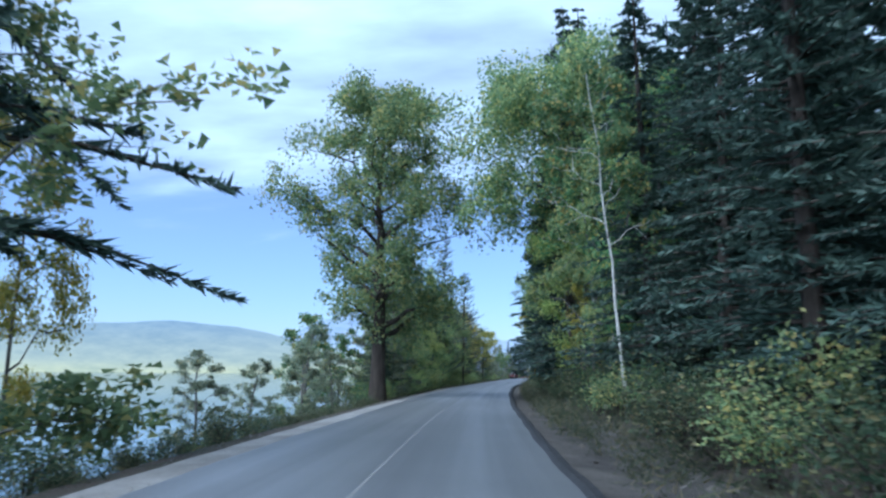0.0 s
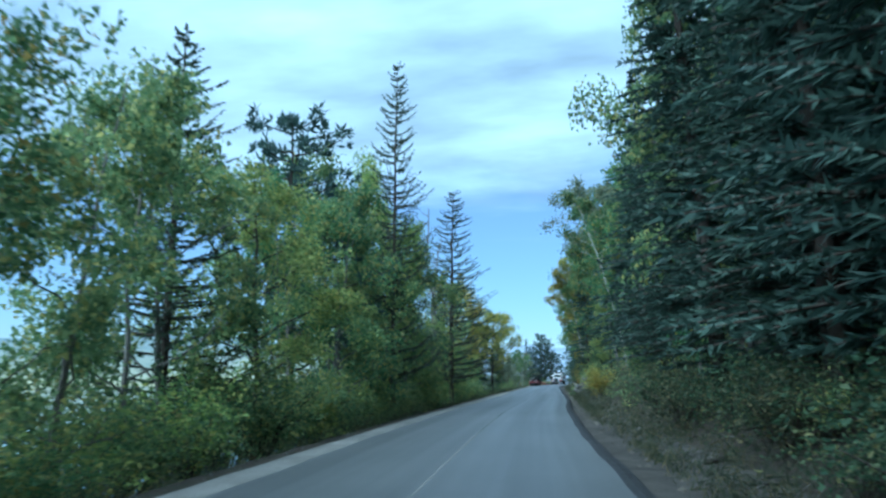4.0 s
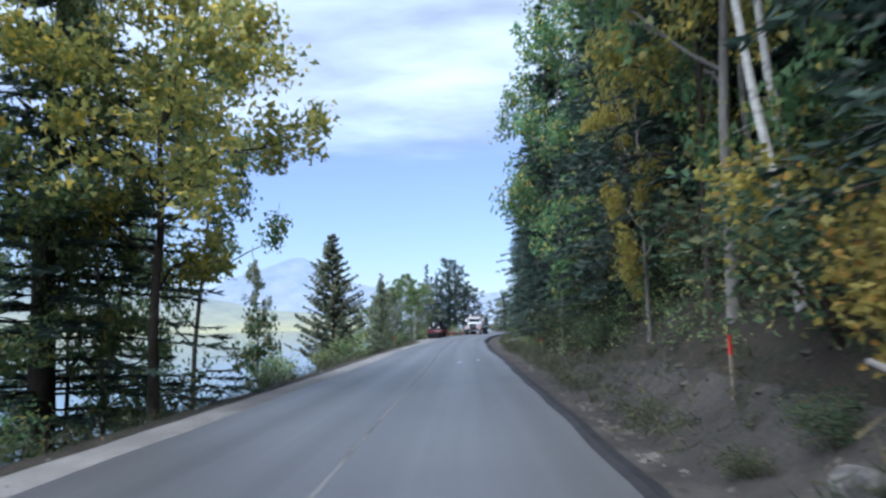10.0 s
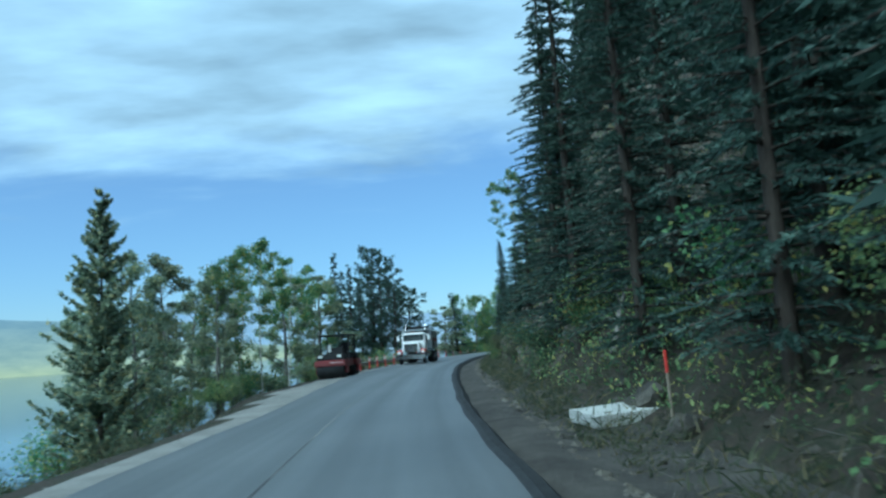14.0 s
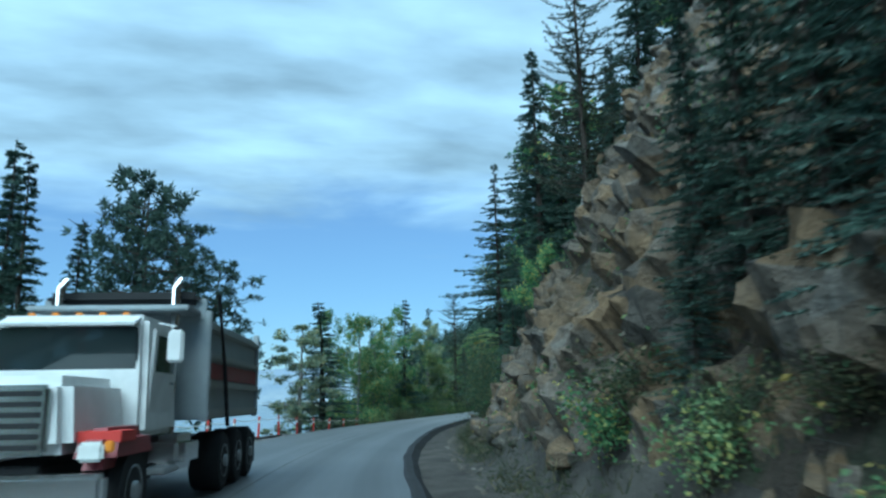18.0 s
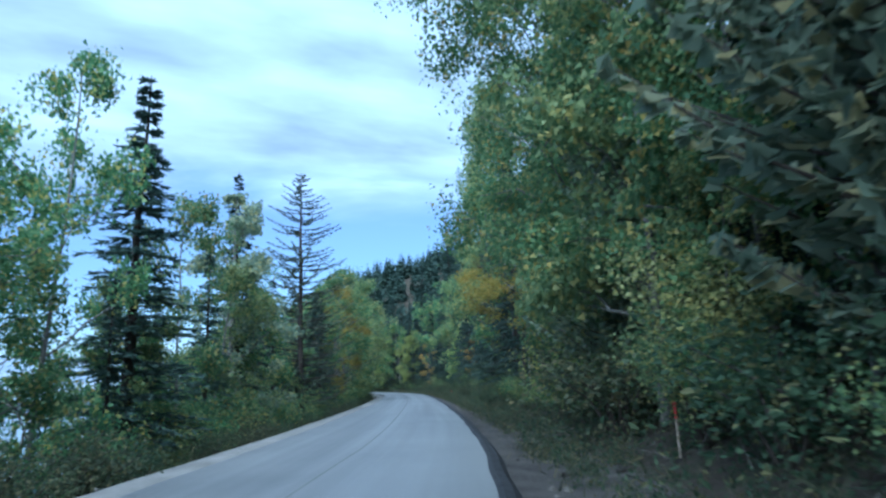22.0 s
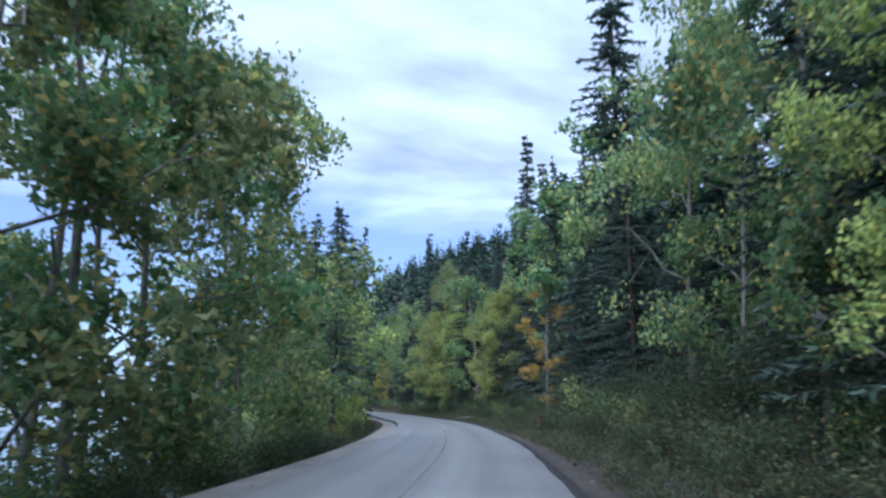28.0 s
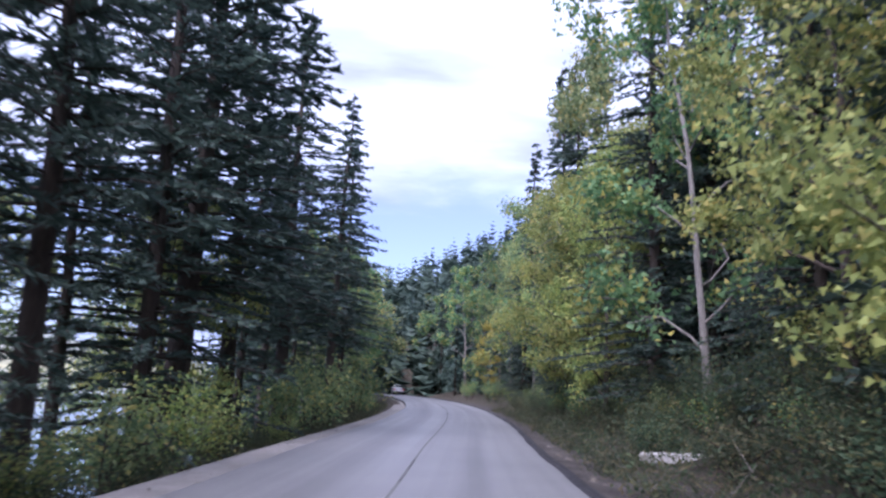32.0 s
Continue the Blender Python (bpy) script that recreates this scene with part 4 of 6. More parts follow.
def far_woods():
    """Low, simple firs for the slopes behind the first rows, joined."""
    r = np.random.default_rng(77)
    cs, As, Bs, Ls, Ws = [], [], [], [], []
    spots = []
    for d0, step in ((24, 4.2), (29, 4.6), (35, 5.0), (42, 5.6), (50, 6.4), (60, 7.2), (72, 8.0), (86, 9.0), (102, 10.0), (120, 11.0), (140, 12.0)):
        for s in np.arange(-20, 600, step):
            spots.append((s + r.uniform(-2, 2), d0 + r.uniform(-2.5, 2.5), r.uniform(13, 20)))
    for s, d, h in spots:
        x, y = at(s, d)
        z = float(ground_z(s, d))
        for w in range(13):
            t = 0.12 + 0.88 * w / 13
            reach = 0.21 * h * (1 - t) ** 0.85 + 0.25
            k = 5
            ang = r.uniform(0, 6.28) + np.arange(k) * 2 * np.pi / k + r.uniform(-0.3, 0.3, k)
            dirn = unit(np.stack([np.cos(ang), np.sin(ang), r.uniform(-0.45, -0.05, k)], -1))
            ln = reach * r.uniform(0.75, 1.2, k)
            cs.append(np.array([float(x), float(y), z + t * h]) + dirn * ln[:, None] * 0.5)
            As.append(dirn)
            Bs.append(unit(np.cross(dirn, [0, 0, 1.0]) + r.normal(size=(k, 3)) * 0.25))
            Ls.append(ln)
            Ws.append(ln * 0.55)
    ob = new("far_woods", mesh_of("far_woods", *blades(*(np.concatenate(q) for q in (cs, As, Bs, Ls, Ws)), 0.3), [M_NEEDLE]))
    tagged(ob, "dense dark conifer forest rising behind the road", "forest", kind="stuff")


def blocks(p, row, count, r, size, tilt, push, joint):
    """Offsets of a field of tilted blocks at points p, which lie in rows of length row."""
    seeds = p[np.sort(r.integers(0, len(p), count))] + r.normal(size=(count, 3)) * size * 0.3
    near, second = np.full(len(p), 1e9), np.full(len(p), 1e9)
    own = np.zeros(len(p), int)
    s_rows = p[::row, 0]
    for q in range(count):
        a, b = np.searchsorted(s_rows, (seeds[q, 0] - 3.2 * size, seeds[q, 0] + 3.2 * size)) * row
        w = slice(a, b)
        dist = (((p[w] - seeds[q]) * (0.75, 1.0, 1.25)) ** 2).sum(-1)
        closer = dist < near[w]
        second[w] = np.where(closer, near[w], np.minimum(second[w], dist))
        own[w] = np.where(closer, q, own[w])
        near[w] = np.where(closer, dist, near[w])
    lean = r.normal(size=(count, 3)) * tilt
    out = r.uniform(-push, push, count)
    off = out[own] + np.clip(((p - seeds[own]) * lean[own]).sum(-1), -size, size)
    gap = np.sqrt(second) - np.sqrt(near)
    return off - joint * np.exp(-gap / (0.12 * size + 0.03))


def rock_face(name, s0, s1, d0, d1, count, mat, label, seed, depth=1.0, small=4.5, bold=1.0):
    """Broken rock beside the road: tilted blocks, slabs and chips with open joints, laid over the bank."""
    r = np.random.default_rng(seed)
    ss, dd = np.arange(s0, s1, 0.15), np.arange(d0, d1, 0.115)
    S, D = np.meshgrid(ss, dd, indexing="ij")
    Z = ground_z(S, D)
    p = np.stack([S, D, Z], -1).reshape(-1, 3)
    off = bold * blocks(p, len(dd), count, r, 1.5, 0.15, 0.24, 0.20) + blocks(p, len(dd), int(count * small), r, 0.6, 0.34, 0.10, 0.16) + blocks(p, len(dd), int(count * small * 3), r, 0.3, 0.40, 0.045, 0.09)
    off = off.reshape(S.shape) + 0.5 * lumps(S * 0.5, Z * 0.7, 0.9) + r.normal(size=S.shape) * 0.02
    edge = np.clip((S - s0) / 3, 0, 1) * np.clip((s1 - S) / 4, 0, 1) * np.clip((D - d0) / 0.7, 0, 1) * np.clip((d1 - D) / 1.5, 0, 1)
    off = off * edge * depth + (edge - 0.4) * 0.7
    x1, y1 = at(S, D - off * 0.85)
    v = np.stack([x1, y1, Z + off * 0.5], -1).reshape(-1, 3)
    n, m = S.shape
    i, j = np.meshgrid(np.arange(n - 1), np.arange(m - 1), indexing="ij")
    f = np.stack([i * m + j, i * m + j + 1, (i + 1) * m + j + 1, (i + 1) * m + j], -1).reshape(-1, 4)
    ob = new(name, mesh_of(name, v, f, [mat]))
    tagged(ob, label, "cliff", kind="structure")


rock_face("rock_cut", 237, 287, 4.7, 18.5, 640, M_ROCK_TAN, "blasted tan and grey rock face beside the road", 9)
rock_face("scree_slope", 209, 240.5, 5.2, 17.0, 300, M_SCREE, "steep earthy scree slope with stones and roots", 10, 0.55, 5.0, 0.5)
rock_face("rock_outcrop", 124, 141, 4.4, 7.2, 150, M_SCREE, "stony earth bank with rock breaking through", 17, 0.28)
rock_face("rock_ledge", 296, 303, 6.2, 10, 40, M_ROCK, "grey rock ledge half hidden by bushes", 19, 1.2)
fill_right()
fill_left()
far_woods()


CREST_U, CREST_Z = (0, 0.05, 0.1, 0.16, 0.22, 0.285, 0.45, 0.7, 1), (-4, 6, 18, 27, 35, 44, 58, 72, 76)


def far_hill():
    """A wooded hill ahead, past the end of the road."""
    r = np.random.default_rng(41)
    u, w = np.meshgrid(np.linspace(0, 1, 40), np.linspace(-1, 1, 15), indexing="ij")
    x = 60 + 260 * u + 40 * w * 0.4
    y = 622 - 60 * u + 75 * w
    crest = np.interp(u, CREST_U, CREST_Z)
    z = -4 + (crest + 4) * (1 - w ** 2) + 1.5 * np.sin(u * 37) * (1 - w ** 2)
    v = np.stack([x, y, z], -1).reshape(-1, 3)
    i, j = np.meshgrid(np.arange(39), np.arange(14), indexing="ij")
    f = np.stack([i * 15 + j, (i + 1) * 15 + j, (i + 1) * 15 + j + 1, i * 15 + j + 1], -1).reshape(-1, 4)
    hill = new("backdrop_hill", mesh_of("backdrop_hill", v, f, [M_GROUND], True))
    tagged(hill, "steep forested hill past the end of the road", "hill", kind="structure")
    n = 2600
    uu, ww = r.uniform(0, 1, n), r.uniform(-1, 0.35, n)
    cr = np.interp(uu, CREST_U, CREST_Z)
    base = np.stack([60 + 260 * uu + 16 * ww, 622 - 60 * uu + 75 * ww, -5 + (cr + 4) * (1 - ww ** 2)], -1)
    h = r.uniform(8, 14, n)
    k = 14
    t = np.tile(np.linspace(0.1, 0.97, k), n)
    reach = np.repeat(h, k) * 0.24 * (1 - t) ** 0.8 + 0.3
    ang = r.uniform(0, 6.28, n * k)
    a = unit(np.stack([np.cos(ang), np.sin(ang), r.uniform(-0.5, -0.1, n * k)], -1))
    c = np.repeat(base, k, 0) + np.c_[np.zeros((n * k, 2)), t * np.repeat(h, k)]
    b = unit(np.cross(a, [0, 0, 1.0]) + r.normal(size=(n * k, 3)) * 0.3)
    woods = new("hill_woods", mesh_of("hill_woods", *blades(c, a, b, reach * 2, reach * 1.1, 0.3), [M_NEEDLE]))
    tagged(woods, "dense conifer forest covering the hill ahead", "forest", kind="stuff")


far_hill()


def verges():
    r = np.random.default_rng(13)
    n = 5200
    s = r.uniform(-18, 500, n)
    scattered("verge_weeds", "dry weeds and low leaves along the road bank", s, 4.0 + 4.5 * r.uniform(0, 1, n) ** 1.5, r.uniform(0.16, 0.75, n), 44, M_WEED, 1, long=1.9, slim=0.1)
    s = r.uniform(-18, 520, n)
    s = s[(s < 208) | (s > 288)]
    scattered("shore_weeds", "dry grass and weeds along the gravel shoulder", s, -r.uniform(4.6, 7.5, len(s)), r.uniform(0.2, 0.7, len(s)), 44, M_WEED, 2, long=1.9, slim=0.1)
    n = 2600
    s = r.uniform(-18, 520, n)
    s = s[(s < 212) | (s > 282)]
    scattered("bank_undergrowth", "low green undergrowth on the forest bank", s, r.uniform(6.0, 15, len(s)), r.uniform(0.4, 1.3, len(s)), 44, M_SHADE_LEAF, 3, 0.7)
    s = r.uniform(84, 214, 700)
    scattered("bank_shrubs", "low olive shrubs and leaves over the steep bank", s, r.uniform(5.4, 9.5, len(s)), r.uniform(0.3, 1.0, len(s)), 44, M_OLIVE, 5, 0.6)
    s = r.uniform(-10, 480, 900)
    scattered("fallen_twigs", "bare grey twigs and sticks lying on the bank", s, 4.4 + 5 * r.uniform(0, 1, len(s)) ** 1.4, r.uniform(0.4, 1.0, len(s)), 7, M_BARK_GREY, 6, 0.25, "twigs", 0.02, 4.5, 0.02)
    s = r.uniform(296, 490, 1100)
    scattered("roadside_plants", "low green plants and grass beside the forest road", s, 4.1 + 3.4 * r.uniform(0, 1, len(s)) ** 1.2, r.uniform(0.2, 0.7, len(s)), 44, M_SHADE_LEAF, 7, 0.55)
    s = r.uniform(50, 520, 800)
    s = s[(s < 162) | (s > 292)]
    scattered("shore_undergrowth", "low green undergrowth on the lake bank", s, -r.uniform(6.2, 13, len(s)), r.uniform(0.5, 1.4, len(s)), 44, M_OLIVE, 4, 0.7)


def rubble(name, label, s, d, size, mat, seed):
    """Loose angular stones and clods strewn over the bank: one object."""
    r = np.random.default_rng(seed)
    n = len(s)
    x, y = at(s, d)
    c = np.stack([x, y, ground_z(s, d) - size * 0.1], -1)
    v = r.normal(size=(n, 6, 3)) * 0.12 + np.array([(1, 0, 0), (-1, 0, 0), (0, 1, 0), (0, -1, 0), (0, 0, 0.7), (0, 0, -0.7)])
    turn = r.uniform(0, 6.28, n)
    cs, sn = np.cos(turn)[:, None], np.sin(turn)[:, None]
    v = np.stack([(v[..., 0] * cs - v[..., 1] * sn) * 1.25, v[..., 0] * sn + v[..., 1] * cs, v[..., 2]], -1)
    v = c[:, None] + v * (size * 0.5)[:, None, None]
    tri = np.array([(0, 2, 4), (2, 1, 4), (1, 3, 4), (3, 0, 4), (2, 0, 5), (1, 2, 5), (3, 1, 5), (0, 3, 5)])
    f = (np.arange(n)[:, None, None] * 6 + tri).reshape(-1, 3)
    ob = new(name, mesh_of(name, v.reshape(-1, 3), f, [mat]))
    tagged(ob, label, "stones", kind="stuff")


def strew():
    r = np.random.default_rng(57)
    s = np.r_[r.uniform(-12, 490, 3000), r.uniform(82, 150, 1600), r.uniform(186, 290, 2600)]
    d = 3.5 + 4.2 * r.uniform(0, 1, len(s)) ** 1.7
    keep = (d < 4.6) | (s < 224) | (s > 266)
    s, d = s[keep], d[keep]
    rubble("verge_stones", "small stones and clods strewn along the bank", s, d, r.uniform(0.03, 0.15, len(s)) * r.choice([1, 1, 1.8], len(s)), M_ROCK, 58)
    s = r.uniform(-12, 490, 1800)
    rubble("shoulder_stones", "loose gravel stones on the lake-side shoulder", s, -r.uniform(3.1, 5.2, len(s)), r.uniform(0.02, 0.08, len(s)), M_GRAVEL, 59)


verges()
strew()
for s in np.arange(-15, 540, 4.6):
    for side in (1, -1):
        if (side < 0 and 186 < s < 296) or (side > 0 and (100 < s < 120 or 212 < s < 286)):
            continue
        d = 6.8 * side + rng.uniform(-0.6, 0.9)
        mixed_kind({BUSH: 5, BUSH_O: 3, BUSH_Y: 0 if 290 < s < 330 else 0.25}).plant(s + rng.uniform(-1, 1), d, rng.uniform(0.8, 2.2) if s > 45 or side > 0 else rng.uniform(0.6, 1.3))

# ---- single trees, each at its own place ----
COTTON = Kind(broadleaf(5, 20, 5.2, 34, 560, 84, 0.19, 0.18, M_OLIVE, M_BARK, 0.02, "tall cottonwood tree with yellowing leaves and a dark trunk", "cottonwood_tree", thick=0.026), height=20)
COTTON.rise(46.2, -5.4, 20.8)
for s, d, top in ((45, -9.7, 4.7), (43, -7.5, 3.0), (40, -8.5, 3.2), (58, -6.2, 8.4), (57.3, -7.4, 7.0), (30, -8, 2.2), (27, -9, 2.6)):
    POPLAR.rise(s, d, top, wide=1.3, label="young poplar sapling on the lake bank")
LARCH.rise(95.6, -6.6, 20.5, wide=0.6)
LARCH.rise(76, -9.5, 13.0)
LARCH.rise(114.3, -5.9, 17.3)
FIR.rise(151.5, -9.0, 14.2, wide=1.7)
OLIVE.rise(97, -10.2, 13.5, wide=0.8)
PINE.rise(88, -9.8, 14.5)
GREEN.rise(84, -8.6, 10.5, wide=0.6)
YOLIVE.rise(150.6, -5.8, 10.3)
OLIVE.rise(131, -8.4, 13.5, wide=0.5)
DENSE.rise(181.4, -7.3, 7.7, wide=1.2)
YOLIVE.rise(145, -9.6, 14.0, wide=0.65)
OLIVE.rise(124.5, 9.0, 15, wide=0.9)
for s, d, top, w in ((211, -8.8, 6.0, 1.0), (215, -9.2, 6.2, 1.1), (222, -9.5, 6.6, 1.0)):
    POPLAR.rise(s, d, top, wide=w)
GREEN.rise(157.5, -7.6, 11.5, wide=0.8)
OLIVE.rise(154.5, -9, 9.5, wide=0.8)
POPLAR.rise(163.5, -7.2, 4.6, wide=0.6, label="slender sapling on the lake bank")
DENSE.rise(207.3, -8.3, 6.9, wide=0.8)
GREEN.rise(245.5, -10.2, 8.0, wide=0.8)
PINE.rise(276, -9.1, 8.8, wide=1.2)
PINE.rise(279, -15.4, 14.7)
PINE.rise(272.3, -9.8, 9.6)
PINE.rise(275, -12.5, 12.2)
FIR.rise(277, -14.2, 12.5)
FIR.rise(271, -13.5, 10)
SPIRE.rise(269.7, -15.9, 13.6)
SPIRE.rise(266.2, -12.9, 11.4)
FIR.rise(267.5, -14.8, 11.0)
LARCH.rise(263.5, 8.6, 18.3)
POPLAR.rise(289.9, -8.8, 7.6, wide=1.5)
SPIRE.rise(294.5, -8.6, 9.2, wide=2.1)
GREEN.rise(298, -8.8, 9.8, wide=0.5)
GREEN.rise(303.5, -8.6, 9.8, wide=1.05)
FIR.rise(310, -9.2, 8.4)
SPIRE.rise(318.4, -8.4, 12.6, wide=1.4)
GREEN.rise(324, -8.6, 10.5, wide=0.7)
POPLAR.rise(331, -8.4, 12.5, wide=1.1)
GREEN.rise(337, -8.6, 10.0, wide=0.8)
YELLOW.rise(364, -6.8, 9.5, wide=0.7)
LARCH.rise(344.4, -7.0, 16.6, wide=1.15)
FIR.rise(349.6, -6.4, 7.9)
GREEN.rise(367.1, -6.8, 13)
YELLOW.rise(370.5, -7.0, 12.6, wide=0.7)
BIGFIR = Kind(conifer(29, 21, 9.6, 34, 8, 100, 0.30, 0.18, M_NEEDLE, "fir_tree", "great dark fir whose long boughs hang over the road", 0.55, 0.08, 1.0, 0.15, power=0.8), height=21)
BIGFIR.rise(296.2, 8.2, 22.5, turn=0.4, wide=1.06)
FIR_FINE.rise(291.5, 7.8, 17)
DENSE.rise(303, 8.2, 17, wide=0.9)
OLIVE.rise(311, 7.0, 16.5, wide=0.9)
GREEN.rise(313.5, -8.8, 11.5, wide=0.7)
FIR.rise(334, -8.8, 13.5, wide=0.9)
OLIVE.rise(354, 7.2, 19, wide=0.8)
FIR.rise(350, 7.8, 20)
FIR.rise(346, 8.0, 18)
OLIVE.rise(307.5, 7.2, 6.5, wide=0.9)
OLIVE.rise(286.5, 8.3, 9, wide=0.7)
WALL.rise(277, 8.0, 9.5, wide=0.7)
OLIVE.rise(37.5, 7.0, 13, wide=0.8)
YELLOW.rise(39.5, 6.8, 8, wide=0.5)
GREEN.rise(172, 8.0, 16, wide=0.7)
GREEN.rise(176.5, 7.8, 15, wide=0.7)
BIGLEAFY = Kind(broadleaf(8, 18, 5.0, 30, 560, 80, 0.15, 0.2, M_GREEN, M_BARK_GREY, 0.02, "tall dense leafy tree reaching over the road", "alder_tree", thick=0.008), height=18)
BIGLEAFY.rise(318.5, 6.8, 19.0)
GREEN.rise(319, 8.0, 16, wide=0.85)
GREEN.rise(325, 8.2, 14, wide=0.9)
YMAPLE = Kind(broadleaf(74, 13, 4.4, 12, 130, 80, 0.15, 0.5, M_YELLOW, M_BARK, 0.03, "maple with yellow leaves hanging over the road", "maple_tree"), height=13)
YMAPLE.rise(333.5, 6.7, 7.6, wide=1.3)
FIR.rise(420, 9.5, 31, wide=0.75)
SPIRE.rise(449.5, 9.8, 28.3)
TALLFIR.rise(451.5, -6.4, 17.5)
TALLFIR.rise(461.7, -8.0, 23.0, wide=1.35)
TALLFIR.rise(467, -8.2, 20.0, wide=1.25)
TALLFIR.rise(445, -8.2, 15.5, wide=0.75)
TALLFIR.rise(431.5, -8.6, 14.5)
GREEN.rise(440, -8.4, 12.5, wide=0.8)
GREEN.rise(447, -10.5, 7, wide=0.6)
GREEN.rise(396, -6.9, 15.5)
GREEN.rise(392.5, 7.2, 9.5, wide=0.8)
TALLFIR.rise(480.3, -6.7, 18.5, wide=1.0)
TALLFIR.rise(484.2, -6.6, 17.5, wide=0.9)
TALLFIR.rise(474, -8.0, 21.0, wide=1.2)
SPIRE.rise(464.3, 9.2, 21.0)
SPIRE.rise(497.7, 9.4, 29.3)
SPIRE.rise(508.6, 8.6, 26.0)
YGREEN.rise(478.5, 6.8, 14.0)
YGREEN.rise(472.5, 8.2, 15.0)
YGREEN.rise(448.3, 7.4, 13.0, wide=0.9)
YGREEN.rise(453, 8.0, 12.0, wide=0.9)
YELLOW.rise(520, 7.0, 9.0, wide=0.8)
for s, d, top in ((468, -5.9, 1.6), (472, -6.0, 2.2), (476, -5.9, 1.8), (455, -6.6, 1.0), (486, -5.8, 2.4)):
    BUSH_O.rise(s, d, top)
for s, d, top in ((447, -12, 6), (457, -12.5, 7), (467, -12, 7), (490, -9, 9)):
    OLIVE.rise(s, d, top)
GREEN.plant(238.5, 7.6, 4.6, wide=0.9)
for s, d, top in ((412, -8.8, 6), (418, -8.6, 6.5), (424, -8.8, 6), (430, -9, 6)):
    WALL.rise(s, d, top)
GREEN.rise(434.5, -8.6, 12.5, wide=0.6)
OVERTREE = Kind(broadleaf(6, 20, 6.6, 30, 420, 90, 0.2, 0.42, M_OLIVE, M_BARK, 0.02, "tall leafy tree whose crown hangs over the road", "cottonwood_tree", thick=0.007), height=20)
OVERTREE.rise(42, 6.4, 19.5)
COTTON.rise(360, 8.2, 31, wide=0.42, label="very tall thin-leaved cottonwood above the forest edge")
MAPLE = Kind(broadleaf(73, leaf=M_ORANGE, label="thin maple with orange autumn leaves", clumps=110, leaves=50, leaf_size=0.16, base=0.1, name="maple_tree", spread=2.2), height=13)
MAPLE.rise(427.6, 6.6, 9.8)
MAPLE.rise(372, 7.2, 6.5)
# firs that stand before and on the rock cut
for s, d, h in ((284, 8.2, 14), (281, 10, 15), (278, 12.5, 15), (274, 14, 14), (268, 15.5, 14), (262, 16.2, 14), (256, 16.5, 15), (250, 16.8, 14), (288, 7.4, 12), (271, 12.4, 15), (265, 13.6, 15), (259, 14.5, 15), (253, 14.8, 14), (276, 10.5, 15), (244, 17, 14), (238, 17.2, 13), (232, 17.5, 13), (213, 7.0, 12), (216.5, 7.8, 11)):
    FIR.plant(s, d, h)
for s, d, h, w in ((247.4, 5.9, 4.6, 1.0), (246.2, 5.9, 5.2, 1.0), (244.8, 6.0, 7.2, 0.85), (243.6, 5.9, 7.8, 0.85), (242.6, 5.4, 4.4, 0.9), (246.8, 5.4, 2.6, 1.2), (238.4, 5.7, 3.4, 1.0), (227, 6.0, 6.0, 1.3), (222, 6.4, 8, 1.2), (268, 6.2, 3.6, 1.7), (272, 6.4, 4.2, 1.7), (276, 6.6, 5.0, 1.6), (280, 6.8, 5.5, 1.5)):
    FIR.plant(s, d, h, wide=w)
OVERHANG = Kind(conifer(19, 14, 7.8, 9, 5, 190, 0.42, 0.34, M_NEEDLE, "fir_tree", "wide-branched fir leaning over the road from the lake bank", 0.50, 0.0, 0.75, 0.10, power=0.5), height=14)
OVERHANG.rise(13.5, -9.2, 14.5, turn=0.4)
YELLOW.rise(16.5, -9.4, 8.6, wide=0.5)
OLIVE.rise(12.5, -9.3, 12.5, wide=1.25, label="leafy tree whose yellowing branches hang over the verge")
for s, d, h, ln in ((36, 7.4, 13, 3), (40, 7.6, 14, -2), (43, 8.2, 14, 4), (46.1, 6.6, 15, -9), (50, 9.0, 14, -3), (52, 7.7, 14, 5), (105, 7.15, 13, -5), (121, 8.0, 12, -14), (123.5, 9.2, 13, -6), (126, 10.0, 13, -4), (334.9, 6.8, 12, 5), (336, 7.3, 12, 3), (437.5, -6.1, 10, 1), (26, 6.6, 13, -2)):
    BIRCH.plant(s, d, h, lean=(2, ln * 0.8))

BIRCH_Y = Kind(broadleaf(79, 14, 2.2, 14, 150, 70, 0.15, 0.42, M_YOLIVE, M_BIRCH, 0.10, "white-barked birch with yellowing leaves leaning over the road", "birch_tree", thick=0.0055), height=14)
BIRCH_Y.plant(144, 6.0, 14.5, lean=(2, -6))
BIRCH_Y.plant(145.2, 6.6, 15.5, lean=(2, -4))
BIRCH_Y.plant(148, 7.0, 16)

# ---- boulders, logs, slabs, stakes ----
def boulder_mesh(seed, flat=0.75, mat=None):
    r = np.random.default_rng(seed)
    bm = bmesh.new()
    bmesh.ops.create_icosphere(bm, subdivisions=3, radius=0.5)
    cuts = unit(r.normal(size=(11, 3)))
    reach = r.uniform(0.27, 0.44, 11)
    for v in bm.verts:
        p = np.array(v.co)
        for n, h in zip(cuts, reach):
            over = p @ n - h
            if over > 0:
                p = p - n * over
        p += 0.018 * np.array(noise.noise_vector(Vector(p * 5)))
        v.co = p * (1.15, 0.9, flat)
    me = bpy.data.meshes.new("boulder")
    bm.to_mesh(me)
    bm.free()
    me.materials.append(mat or M_ROCK)
    return me


